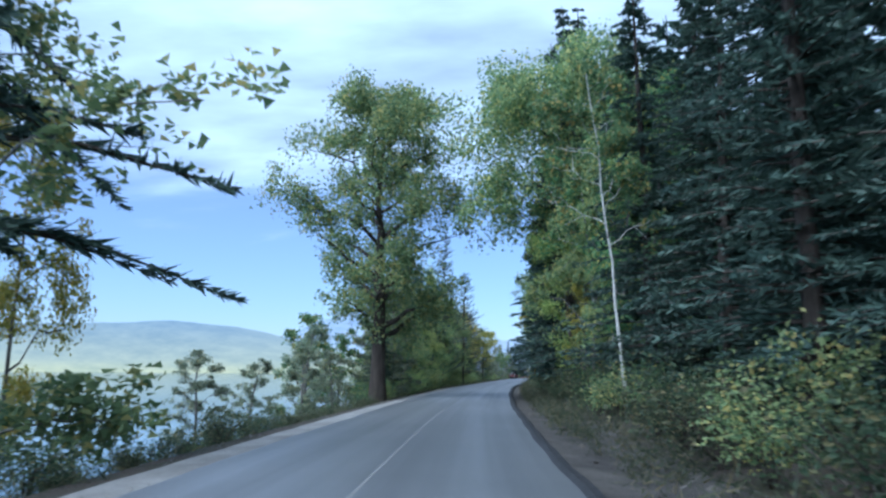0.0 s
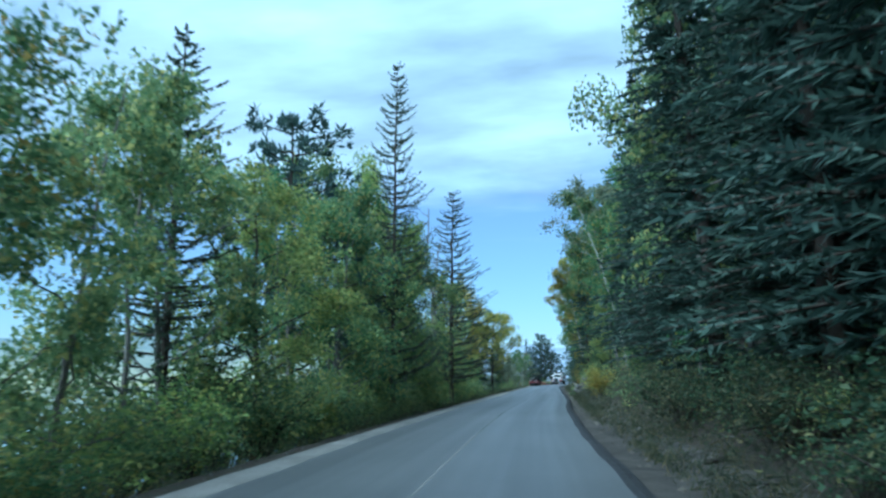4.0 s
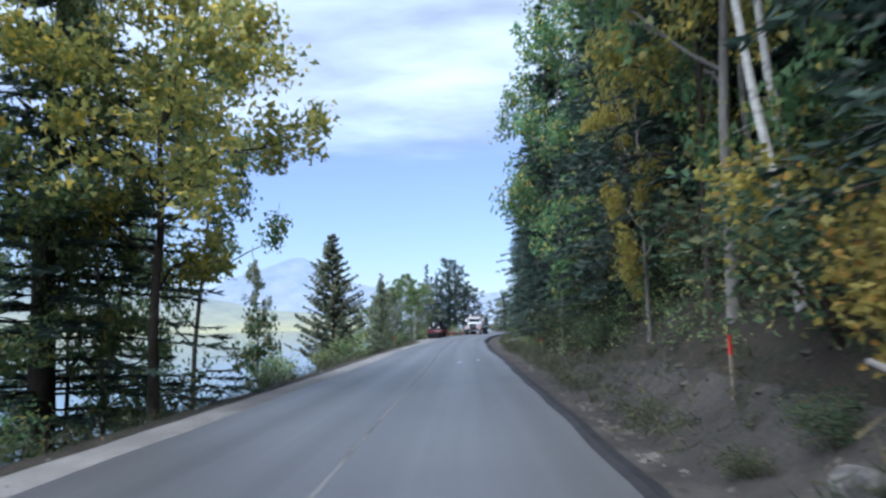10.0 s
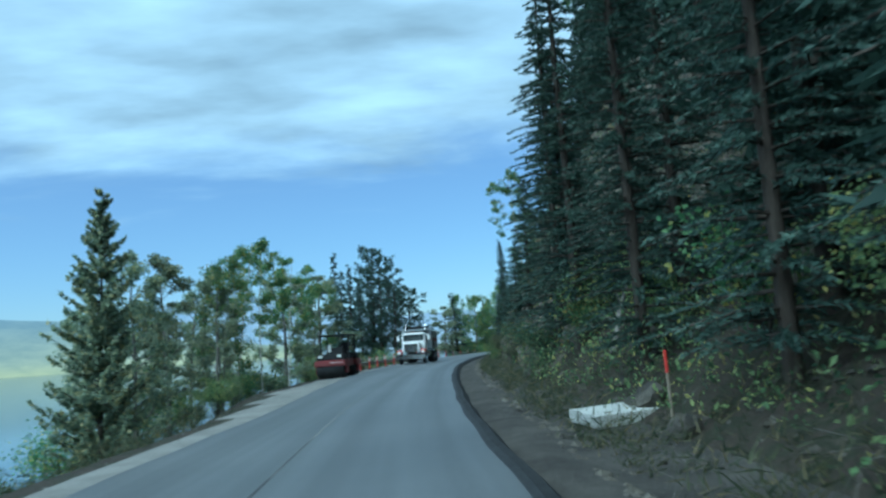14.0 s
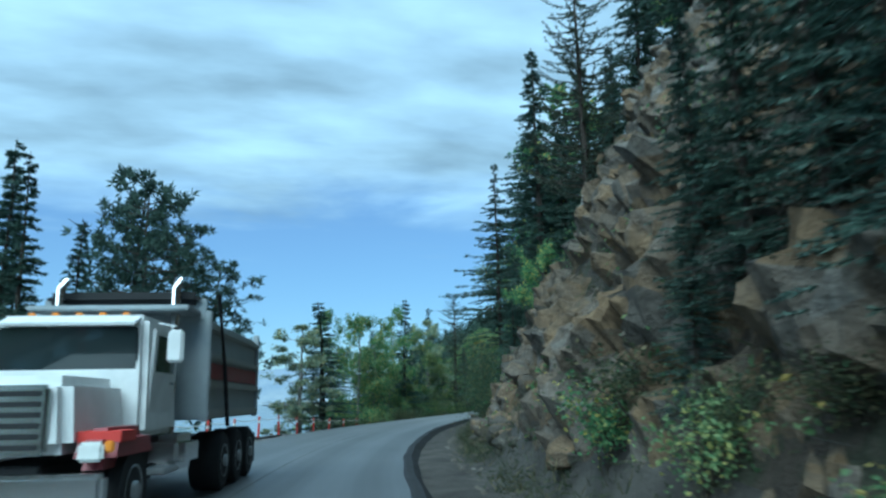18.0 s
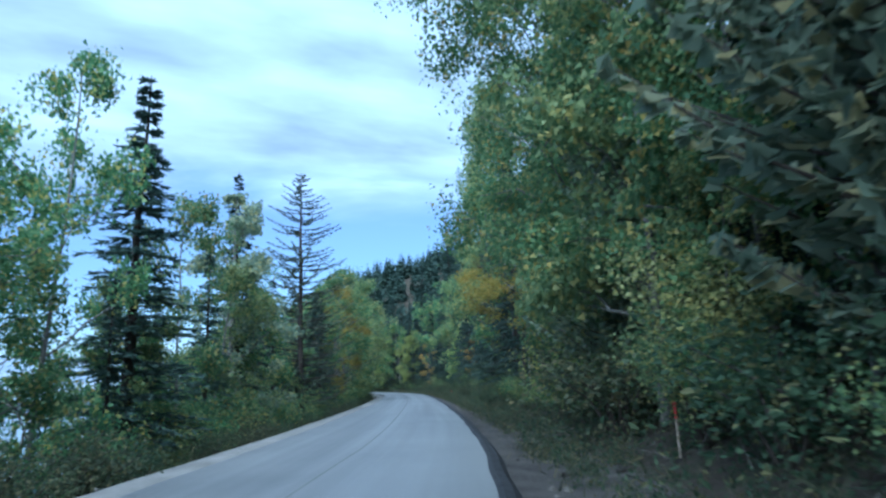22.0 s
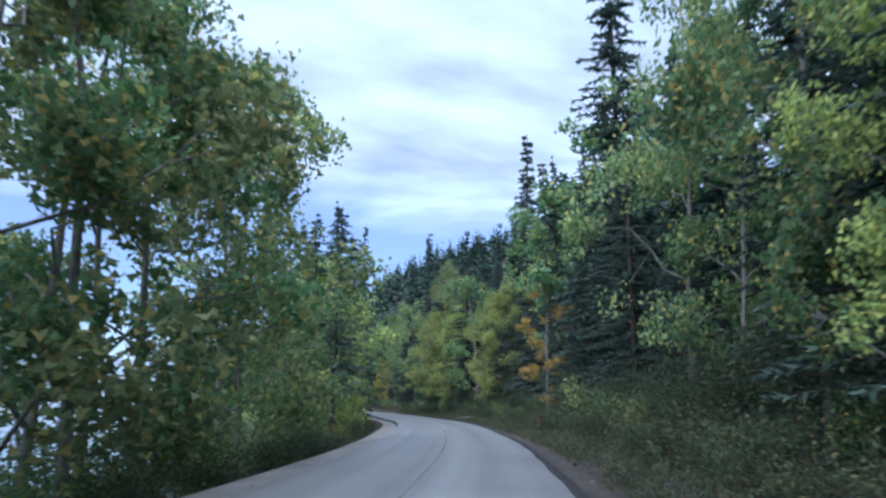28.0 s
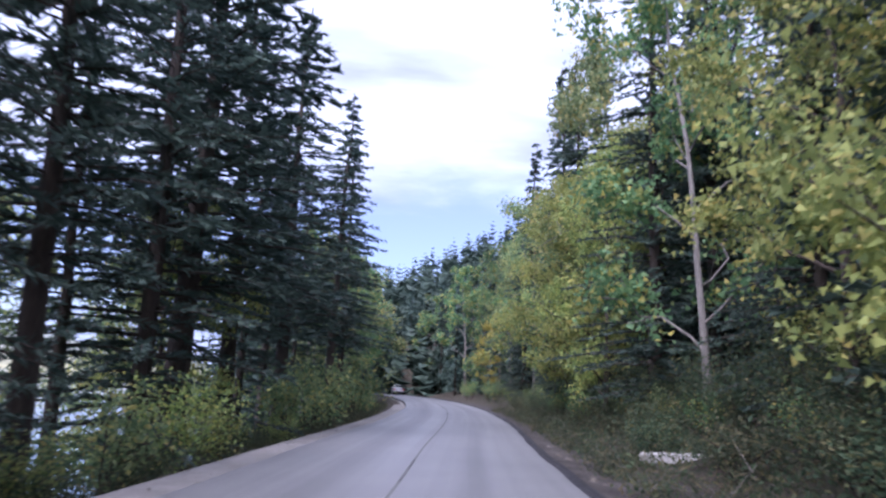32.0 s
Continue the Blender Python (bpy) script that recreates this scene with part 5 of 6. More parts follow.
BOULDERS = [boulder_mesh(200 + k) for k in range(5)]
TAN_BOULDERS = [boulder_mesh(240 + k, 0.85, M_ROCK_TAN) for k in range(5)]
PALE_BOULDERS = [boulder_mesh(220 + k, 0.85, M_ROCK_PALE) for k in range(5)]


def boulder(s, d, size, label="grey angular boulder on the bank", sink=0.25, kinds=None):
    ob = new("boulder", (kinds or BOULDERS)[int(rng.integers(0, 5))])
    x, y = at(s, d)
    k = size * rng.uniform(0.85, 1.15)
    ob.matrix_basis = Matrix.Translation((float(x), float(y), float(ground_z(s, d)) + size * (0.36 - sink))) @ Euler((rng.uniform(-0.4, 0.4), rng.uniform(-0.4, 0.4), rng.uniform(0, 6.28))).to_matrix().to_4x4() @ Matrix.Diagonal((k * rng.uniform(0.85, 1.35), k, k * rng.uniform(0.75, 1.1), 1))
    tagged(ob, label, "rock")


for s, d, size in ((124.6, 4.2, 0.6), (126.4, 4.5, 0.85), (127.3, 4.85, 1.2), (126.9, 5.4, 1.3), (128.7, 4.5, 0.95), (129.6, 4.9, 0.9), (130.4, 4.3, 0.6), (131.8, 4.6, 0.85), (133.0, 5.0, 0.7), (134.2, 4.5, 0.9), (135.4, 4.3, 0.5), (137, 4.7, 0.9), (138.6, 4.8, 0.7), (140, 4.6, 0.5), (125.4, 4.9, 0.6), (128.0, 5.6, 1.2)):
    boulder(s, d, size, "pale grey angular boulder bedded in the bank", 0.06, PALE_BOULDERS)
for k in range(64):
    s = rng.uniform(214, 282)
    boulder(s, rng.uniform(4.6, 7.4), rng.uniform(0.18, 0.75), "loose rock fallen at the foot of the rock face", 0.1)
for s, d, size in ((196, 5.2, 0.7), (199, 5.6, 0.9), (202, 5.9, 0.6), (108, 5.2, 0.5), (112, 4.9, 0.4), (96, 5.0, 0.6), (70, 5.0, 0.5), (121.8, -5.4, 0.45), (132.8, -4.3, 0.35)):
    boulder(s, d, size)


for s, d, size in ((288.8, 7.6, 1.6), (290.4, 7.4, 1.9), (291.8, 7.9, 2.4), (290.2, 8.4, 3.2), (292.8, 7.0, 1.2), (287.6, 7.2, 1.1)):
    boulder(s, d, size, "large grey rock leaning against the wooded bank", 0.12)
for k in range(150):
    s = rng.uniform(-10, 470)
    boulder(s, rng.uniform(3.6, 5.6), rng.uniform(0.07, 0.22), "small stone on the dark dirt verge", 0.1)


def log(x, y, z, length, thick, yaw, pitch, label, mat):
    r = np.random.default_rng(int(abs(x * 13 + y * 7)))
    n = 7
    t = np.linspace(0, 1, n)
    pts = np.c_[r.normal(size=n) * 0.02 * length, t * length, r.normal(size=n) * 0.015 * length]
    pieces = [tube(pts, thick * np.linspace(1, 0.6, n) * 0.5, 7)]
    for k in range(3):
        o = pts[2 + k]
        e = o + unit(r.normal(size=3)) * length * 0.16
        pieces.append(tube(np.linspace(o, e, 3), thick * np.array([0.16, 0.12, 0.06]), 4))
    ob = new("log", mesh_of("log", *joined(pieces), [mat], True))
    ob.matrix_basis = pose(x, y, z, pitch, 0, yaw)
    tagged(ob, label, "log")


PALE = "pale barkless log lying on the bank"
for s, d, ln, th, yaw, pitch in ((96.5, 6.2, 3.6, 0.16, -62, 16), (98.5, 8.0, 4.2, 0.14, -50, 14), (126.0, 4.35, 1.7, 0.17, -84, 46), (130.5, 8.2, 3.0, 0.14, -60, 30), (186.5, 5.4, 3.0, 0.2, -75, 10), (189, 6.0, 3.4, 0.12, -40, 38), (205, 6.4, 3.0, 0.18, -30, 40), (137.5, 5.0, 1.8, 0.1, 30, 20)):
    x, y = at(s, d)
    log(float(x), float(y), float(ground_z(s, d)) + 0.12, ln, th, yaw + math.degrees(heading(s)), pitch, PALE, M_BARK_GREY)


def slab(s, d, lx, ly, h, turn):
    bm = bmesh.new()
    bmesh.ops.create_cube(bm, size=1)
    for v in bm.verts:
        v.co = (v.co.x * lx, v.co.y * ly, v.co.z * h)
    bmesh.ops.bevel(bm, geom=bm.edges[:], offset=0.02, segments=2, affect="EDGES")
    me = bpy.data.meshes.new("concrete_slab")
    bm.to_mesh(me)
    bm.free()
    me.materials.append(M_CONCRETE)
    ob = new("concrete_slab", me)
    x, y = at(s, d)
    ob.matrix_basis = pose(float(x), float(y), float(ground_z(s, d)) + h * 0.45, 3, -2, turn + math.degrees(heading(s)))
    tagged(ob, "pale concrete slab lying beside the road", "slab")


M_CONCRETE = surface("concrete", [(0.3, (0.30, 0.30, 0.285)), (0.7, (0.44, 0.44, 0.42))], 1.2, 25, 0.9, 0.3, 0.01)
slab(198.8, 5.2, 1.9, 1.1, 0.22, 15)
slab(301.2, 5.5, 1.6, 0.8, 0.2, -10)
slab(456.8, 5.9, 1.7, 0.45, 0.2, -6)


def plain(name, color, rough=0.5, metal=0.0, spec=0.5, grime=0.35):
    def build(nt):
        dirt = noise_fac(nt, 2.2, 5, 0.65)
        col = mixed(nt, grime, color, ramp(nt, dirt, [(0.35, tuple(c * 0.45 + 0.02 for c in color)), (0.7, color)]))
        rg = math_node(nt, "ADD", rough - 0.08, math_node(nt, "MULTIPLY", dirt, 0.16))
        return principled(nt, col, rg, None, metal, spec), None
    return material(name, build)


M_RED = plain("red_plastic", (0.55, 0.045, 0.035), 0.5)
M_BLACK = plain("black_rubber", (0.022, 0.022, 0.024), 0.8, 0, 0.3)
M_WHITE = plain("white_paint", (0.72, 0.73, 0.73), 0.35)
M_STEEL = plain("galvanised_steel", (0.42, 0.43, 0.44), 0.45, 0.7)
M_DUMP = plain("grey_painted_steel", (0.33, 0.36, 0.38), 0.5, 0.2)
M_DARKRED = plain("dark_red_paint", (0.17, 0.022, 0.026), 0.45)
M_MAROON = plain("maroon_stripe", (0.22, 0.03, 0.04), 0.5)
M_CHROME = plain("chrome", (0.6, 0.6, 0.61), 0.18, 1.0, 0.5, 0.15)
M_GLASS = plain("dark_glass", (0.02, 0.028, 0.03), 0.06, 0.0, 0.8, 0.0)
M_LAMP = plain("headlight_glass", (0.75, 0.76, 0.74), 0.15)
M_AMBER = plain("amber_lens", (0.75, 0.28, 0.03), 0.25)
M_WOOD = plain("weathered_wood", (0.3, 0.25, 0.19), 0.85)
M_ROPE = plain("pale_tape", (0.62, 0.6, 0.55), 0.7)


def box(name, parent, mat, size, place, bevel=0.02, taper=None, turn=(0, 0, 0), label="", bend=None):
    """A bevelled block as one part; taper scales its top in x and y."""
    bm = bmesh.new()
    bmesh.ops.create_cube(bm, size=1)
    for v in bm.verts:
        k = taper if taper and v.co.z > 0 else (1, 1)
        v.co = (v.co.x * size[0] * k[0], v.co.y * size[1] * k[1], v.co.z * size[2])
        if bend and v.co.z > 0:
            v.co.y += bend
    if bevel:
        bmesh.ops.bevel(bm, geom=bm.edges[:], offset=min(bevel, 0.4 * min(size)), segments=2, affect="EDGES")
    ob = part(name, bm, mat, parent, label)
    ob.matrix_basis = pose(*place, *turn)
    return ob


def drum(name, parent, mat, radius, width, place, turn=(0, 90, 0), seg=28, bevel=0.02, label="", hollow=0.0):
    bm = bmesh.new()
    bmesh.ops.create_cone(bm, cap_ends=True, segments=seg, radius1=radius, radius2=radius, depth=width)
    if bevel:
        rim = [e for e in bm.edges if abs(abs(e.verts[0].co.z) - width / 2) < 1e-4 and abs(e.verts[0].co.z - e.verts[1].co.z) < 1e-4]
        bmesh.ops.bevel(bm, geom=rim, offset=bevel, segments=2, affect="EDGES")
    if hollow:
        caps = [f for f in bm.faces if len(f.verts) > 8]
        res = bmesh.ops.inset_region(bm, faces=caps, thickness=radius * (1 - hollow), depth=-width * 0.12)
    ob = part(name, bm, mat, parent, label)
    ob.matrix_basis = pose(*place, *turn)
    for p in ob.data.polygons:
        p.use_smooth = len(p.vertices) == 4
    return ob


def rod(name, parent, mat, points, radius, sides=8, label=""):
    ob = part(name, mesh_of(name, *tube(points, np.full(len(points), radius), sides), [mat], True), None, parent, label)
    return ob


def wheel(parent, x, y, radius=0.52, width=0.28, side=1):
    tyre = drum("wheel", parent, M_BLACK, radius, width, (x, y, radius), (0, 90, 0), 32, 0.05, "black rubber truck tyre")
    rim = drum("rim", tyre, M_STEEL, radius * 0.58, width + 0.02, (0, 0, 0), (0, 0, 0), 20, 0.015, "steel wheel rim", 0.7)
    drum("hub", tyre, M_STEEL, radius * 0.2, width + 0.10, (0, 0, 0), (0, 0, 0), 12, 0.01)
    return tyre


def dump_truck():
    t = new("dump_truck")
    tagged(t, "white-cabbed dump truck with a ribbed grey box and red trim", "truck")
    # y ahead, front bumper at y = 4.2
    box("chassis", t, M_BLACK, (0.9, 8.0, 0.28), (0, -0.1, 0.72))
    box("bumper", t, M_CHROME, (2.42, 0.22, 0.36), (0, 4.15, 0.62), 0.05, label="chrome front bumper")
    box("hood", t, M_WHITE, (1.55, 1.75, 0.82), (0, 3.15, 1.38), 0.12, (0.9, 0.94), label="white sloped hood")
    g = box("grille", t, M_CHROME, (1.12, 0.10, 0.72), (0, 4.03, 1.33), 0.04, label="chrome radiator grille")
    for k in range(6):
        box("grille_bar", g, M_BLACK, (0.98, 0.03, 0.055), (0, 0.05, -0.27 + k * 0.108), 0.008)
    for sx in (-1, 1):
        f = box("fender", t, M_MAROON, (0.46, 1.55, 0.42), (sx * 0.98, 3.25, 1.02), 0.12, (0.85, 0.8), label="maroon front fender")
        box("headlight", f, M_LAMP, (0.26, 0.08, 0.2), (sx * 0.02, 0.78, -0.02), 0.03, label="clear headlight")
        box("turn_signal", f, M_AMBER, (0.10, 0.08, 0.12), (sx * 0.19, 0.74, 0.03), 0.02, label="amber turn signal")
        box("fender_stripe", f, M_RED, (0.47, 0.5, 0.12), (0, 0.3, 0.12), 0.01, label="red side stripe")
        box("step", t, M_STEEL, (0.3, 0.7, 0.08), (sx * 1.05, 1.75, 0.62), 0.02)
        m = box("mirror", t, M_WHITE, (0.2, 0.1, 0.42), (sx * 1.33, 2.35, 2.2), 0.03, label="white side mirror")
        rod("mirror_arm", m, M_STEEL, [(0, 0, 0.25), (-sx * 0.25, -0.1, 0.3)], 0.015)
    cab = box("cab", t, M_WHITE, (2.0, 1.5, 1.55), (0, 1.65, 1.85), 0.08, (0.94, 0.86), label="white driver's cab")
    box("windscreen", cab, M_GLASS, (1.72, 0.05, 0.62), (0, 0.70, 0.30), 0.03, None, (-8, 0, 0), label="dark windscreen")
    for sx in (-1, 1):
        d = box("door", cab, M_WHITE, (0.04, 1.1, 1.3), (sx * 0.985, 0, -0.05), 0.02, None, (0, sx * 2.2, 0))
        box("side_window", d, M_GLASS, (0.03, 0.85, 0.5), (sx * 0.012, 0, 0.33), 0.02)
        box("handle", d, M_CHROME, (0.03, 0.16, 0.04), (sx * 0.03, -0.35, -0.05), 0.008)
    box("visor", cab, M_WHITE, (1.7, 0.3, 0.05), (0, 0.72, 0.68), 0.015, None, (-20, 0, 0))
    for k in range(5):
        box("roof_lamp", cab, M_AMBER, (0.09, 0.06, 0.05), (-0.6 + k * 0.3, 0.45, 0.80), 0.012)
    for sx in (-1, 1):
        rod("exhaust_pipe", t, M_CHROME, [(sx * 0.85, 0.72, 0.9), (sx * 0.85, 0.72, 3.2), (sx * 0.85, 0.60, 3.35)], 0.07, 10)
    b = box("dump_box", t, M_DUMP, (2.5, 4.55, 1.55), (0, -1.9, 2.0), 0.04, (1.0, 1.0), label="ribbed grey steel dump box")
    for sx in (-1, 1):
        for k in range(4):
            box("side_rib", b, M_STEEL, (0.10, 4.5, 0.12), (sx * 1.27, 0, -0.68 + k * 0.44), 0.03)
        box("side_stripe", b, M_MAROON, (0.03, 4.3, 0.26), (sx * 1.262, 0, -0.02), 0.004, label="maroon painted stripe")
        box("corner_post", b, M_DUMP, (0.12, 0.14, 1.7), (sx * 1.25, -2.22, 0.05), 0.02)
        box("corner_post", b, M_DUMP, (0.12, 0.14, 1.7), (sx * 1.25, 2.22, 0.05), 0.02)
    box("cab_guard", b, M_DUMP, (2.3, 0.9, 0.08), (0, 2.6, 0.86), 0.02)
    box("headboard", b, M_DUMP, (2.45, 0.08, 0.35), (0, 2.25, 0.92), 0.02)
    rod("tarp_arm", b, M_BLACK, [(-1.33, 1.9, 1.2), (-1.35, 1.3, 0.0), (-1.34, 0.9, -0.9)], 0.035, 8, "black tarp arm")
    box("tarp_roll", b, M_BLACK, (2.3, 0.25, 0.2), (0, 2.35, 1.08), 0.08)
    box("fuel_tank", t, M_CHROME, (0.5, 1.0, 0.5), (-0.95, 0.75, 0.8), 0.12)
    for y in (3.15,):
        for sx in (-1, 1):
            wheel(t, sx * 1.03, y)
    for y in (-1.4, -2.65, -3.85):
        for sx in (-1, 1):
            wheel(t, sx * 0.98, y, 0.5, 0.5)
    for sx in (-1, 1):
        box("mudflap", t, M_BLACK, (0.55, 0.03, 0.6), (sx * 0.95, -4.45, 0.55), 0.008)
    return t


def road_roller():
    t = new("road_roller")
    tagged(t, "dark red and black asphalt roller parked on the gravel shoulder", "roller")
    for y, nm in ((1.55, "front_drum"), (-1.55, "rear_drum")):
        drum(nm, t, M_BLACK, 0.62, 1.75, (0, y, 0.62), (0, 90, 0), 40, 0.02, "black steel roller drum")
        sy = 1 if y > 0 else -1
        yoke = box("yoke", t, M_DARKRED, (2.08, 1.25, 0.40), (0, y + 0.05 * sy, 0.98), 0.07, (0.97, 0.92), label="dark red drum frame")
        for sx in (-1, 1):
            box("yoke_arm", yoke, M_DARKRED, (0.10, 0.6, 0.6), (sx * 0.98, -0.1 * sy, -0.35), 0.02)
        for k in range(7):
            box("lettering_bar", yoke, M_WHITE, (0.08, 0.012, 0.05), (-0.85 + k * 0.12, 0.615 * sy, 0.04), 0.003, label="white lettering, too small to read")
        box("water_tank", t, M_BLACK, (1.9, 1.0, 0.42), (0, y, 1.38), 0.08, (0.94, 0.9))
        for sx in (-1, 1):
            box("work_light", t, M_LAMP, (0.30, 0.06, 0.16), (sx * 0.62, y + 0.50 * sy, 1.42), 0.03)
    box("engine_cover", t, M_DARKRED, (1.7, 1.7, 0.5), (0, 0, 0.98), 0.05)
    box("deck", t, M_BLACK, (1.8, 1.6, 0.16), (0, 0, 1.30), 0.03)
    seat = box("seat", t, M_BLACK, (0.55, 0.5, 0.16), (-0.35, -0.2, 1.62), 0.05, label="black operator seat")
    box("backrest", seat, M_BLACK, (0.52, 0.12, 0.62), (0, -0.24, 0.36), 0.05)
    box("console", t, M_BLACK, (1.1, 0.35, 0.62), (0, 0.55, 1.66), 0.05)
    box("control_box", t, M_WHITE, (0.20, 0.10, 0.46), (0.36, 0.76, 1.92), 0.02)
    drum("steering_wheel", t, M_BLACK, 0.2, 0.03, (-0.3, 0.34, 2.02), (-35, 0, 0), 20, 0.01)
    for sx in (-1, 1):
        for sy in (-1, 1):
            rod("canopy_post", t, M_BLACK, [(sx * 0.95, sy * 0.78, 1.1), (sx * 0.95, sy * 0.76, 2.72)], 0.05)
        rod("hand_rail", t, M_BLACK, [(sx * 0.95, -0.75, 1.85), (sx * 0.95, 0.75, 1.85)], 0.022)
    box("canopy", t, M_BLACK, (2.1, 1.85, 0.09), (0, 0, 2.76), 0.04, label="black sun canopy")
    return t


def small_car():
    t = new("car")
    tagged(t, "small grey hatchback car on the road ahead", "car")
    box("body", t, M_DUMP, (1.72, 4.1, 0.62), (0, 0, 0.62), 0.16)
    cabin = box("cabin", t, M_DUMP, (1.55, 2.3, 0.62), (0, -0.35, 1.2), 0.14, (0.82, 0.72))
    box("rear_window", cabin, M_GLASS, (1.2, 0.04, 0.4), (0, -1.01, 0.02), 0.03, None, (22, 0, 0))
    box("windscreen", cabin, M_GLASS, (1.25, 0.04, 0.45), (0, 1.0, 0.02), 0.03, None, (-24, 0, 0))
    for sx in (-1, 1):
        box("side_window", cabin, M_GLASS, (0.04, 1.6, 0.36), (sx * 0.715, 0, 0.04), 0.02, None, (0, sx * 12, 0))
        box("tail_light", t, M_RED, (0.22, 0.06, 0.2), (sx * 0.7, -2.04, 0.78), 0.03, label="red tail light")
        box("headlight", t, M_LAMP, (0.3, 0.06, 0.16), (sx * 0.62, 2.03, 0.74), 0.03)
        for y in (1.3, -1.3):
            w = drum("wheel", t, M_BLACK, 0.31, 0.2, (sx * 0.78, y, 0.31), (0, 90, 0), 24, 0.03)
            drum("rim", w, M_STEEL, 0.2, 0.215, (0, 0, 0), (0, 0, 0), 16, 0.01)
    box("bumper", t, M_BLACK, (1.6, 0.12, 0.2), (0, -2.06, 0.42), 0.04)
    box("number_plate", t, M_WHITE, (0.5, 0.02, 0.11), (0, -2.09, 0.62), 0.004)
    return t


def place_on_road(ob, s, d, turn=0.0, z=0.03):
    x, y = at(s, d)
    ob.matrix_basis = pose(float(x), float(y), z, 0, 0, math.degrees(heading(s)) + turn)


TRUCK = dump_truck()
place_on_road(TRUCK, 250.6, -2.2, 180)
ROLLER = road_roller()
place_on_road(ROLLER, 234.2, -5.6, 176, float(ground_z(234.2, -5.6)))
CAR = small_car()
place_on_road(CAR, 556, 1.5)


def delineator():
    t = new("delineator_post")
    tagged(t, "red plastic delineator post on a black rubber base", "post", "posts along the shoulder")
    bm = bmesh.new()
    bmesh.ops.create_cone(bm, cap_ends=True, segments=14, radius1=0.055, radius2=0.05, depth=1.0)
    bmesh.ops.translate(bm, verts=bm.verts, vec=(0, 0, 0.54))
    part("pole", bm, M_RED, t)
    bm = bmesh.new()
    bmesh.ops.create_cone(bm, cap_ends=True, segments=8, radius1=0.23, radius2=0.17, depth=0.07)
    bmesh.ops.translate(bm, verts=bm.verts, vec=(0, 0, 0.035))
    part("base", bm, M_BLACK, t, "black rubber base")
    bm = bmesh.new()
    bmesh.ops.create_cone(bm, cap_ends=True, segments=14, radius1=0.06, radius2=0.06, depth=0.12)
    bmesh.ops.translate(bm, verts=bm.verts, vec=(0, 0, 0.8))
    part("band", bm, M_WHITE, t, "white reflective band")
    return t


def posts():
    first, tops = None, []
    for s in np.arange(239.6, 300, 3.4):
        d = -5.7 + 0.12 * math.sin(s * 1.7)
        x, y = at(s, d)
        z = float(ground_z(s, d)) + 0.01
        m = pose(float(x), float(y), z, 3 * math.sin(s * 2.3), 3 * math.cos(s * 1.9), s * 40)
        if first is None:
            first = delineator()
            first.matrix_basis = m
        else:
            copy_thing(first, m)
        tops.append((float(x), float(y), z + 0.98))
    pts = []
    for a, b in zip(tops, tops[1:]):
        for t in np.linspace(0, 1, 6)[:-1]:
            p = np.array(a) * (1 - t) + np.array(b) * t
            p[2] -= 0.12 * 4 * t * (1 - t)
            pts.append(p)
    ob = new("barrier_tape", mesh_of("barrier_tape", *tube(pts, np.full(len(pts), 0.016), 5), [M_ROPE], True))
    tagged(ob, "pale barrier tape strung between the red posts", "tape")


posts()


def stake(s, d, h, lean):
    t = new("survey_stake")
    tagged(t, "thin wooden survey stake with a red tip", "stake")
    box("shaft", t, M_WOOD, (0.035, 0.035, h), (0, 0, h / 2), 0.004)
    box("tip", t, M_RED, (0.04, 0.04, h * 0.3), (0, 0, h * 0.86), 0.004, label="red painted tip")
    x, y = at(s, d)
    t.matrix_basis = pose(float(x), float(y), float(ground_z(s, d)) - 0.05, lean, -lean, 20)


for s, d, h, lean in ((197.0, 5.4, 1.2, 4), (307.0, 6.0, 1.0, -4), (144, 5.0, 0.9, 2), (380, 5.2, 0.9, 3), (424, 5.4, 0.8, -3), (188.6, -4.2, 1.0, 1), (172, 5.2, 0.9, 3)):
    stake(s, d, h, lean)
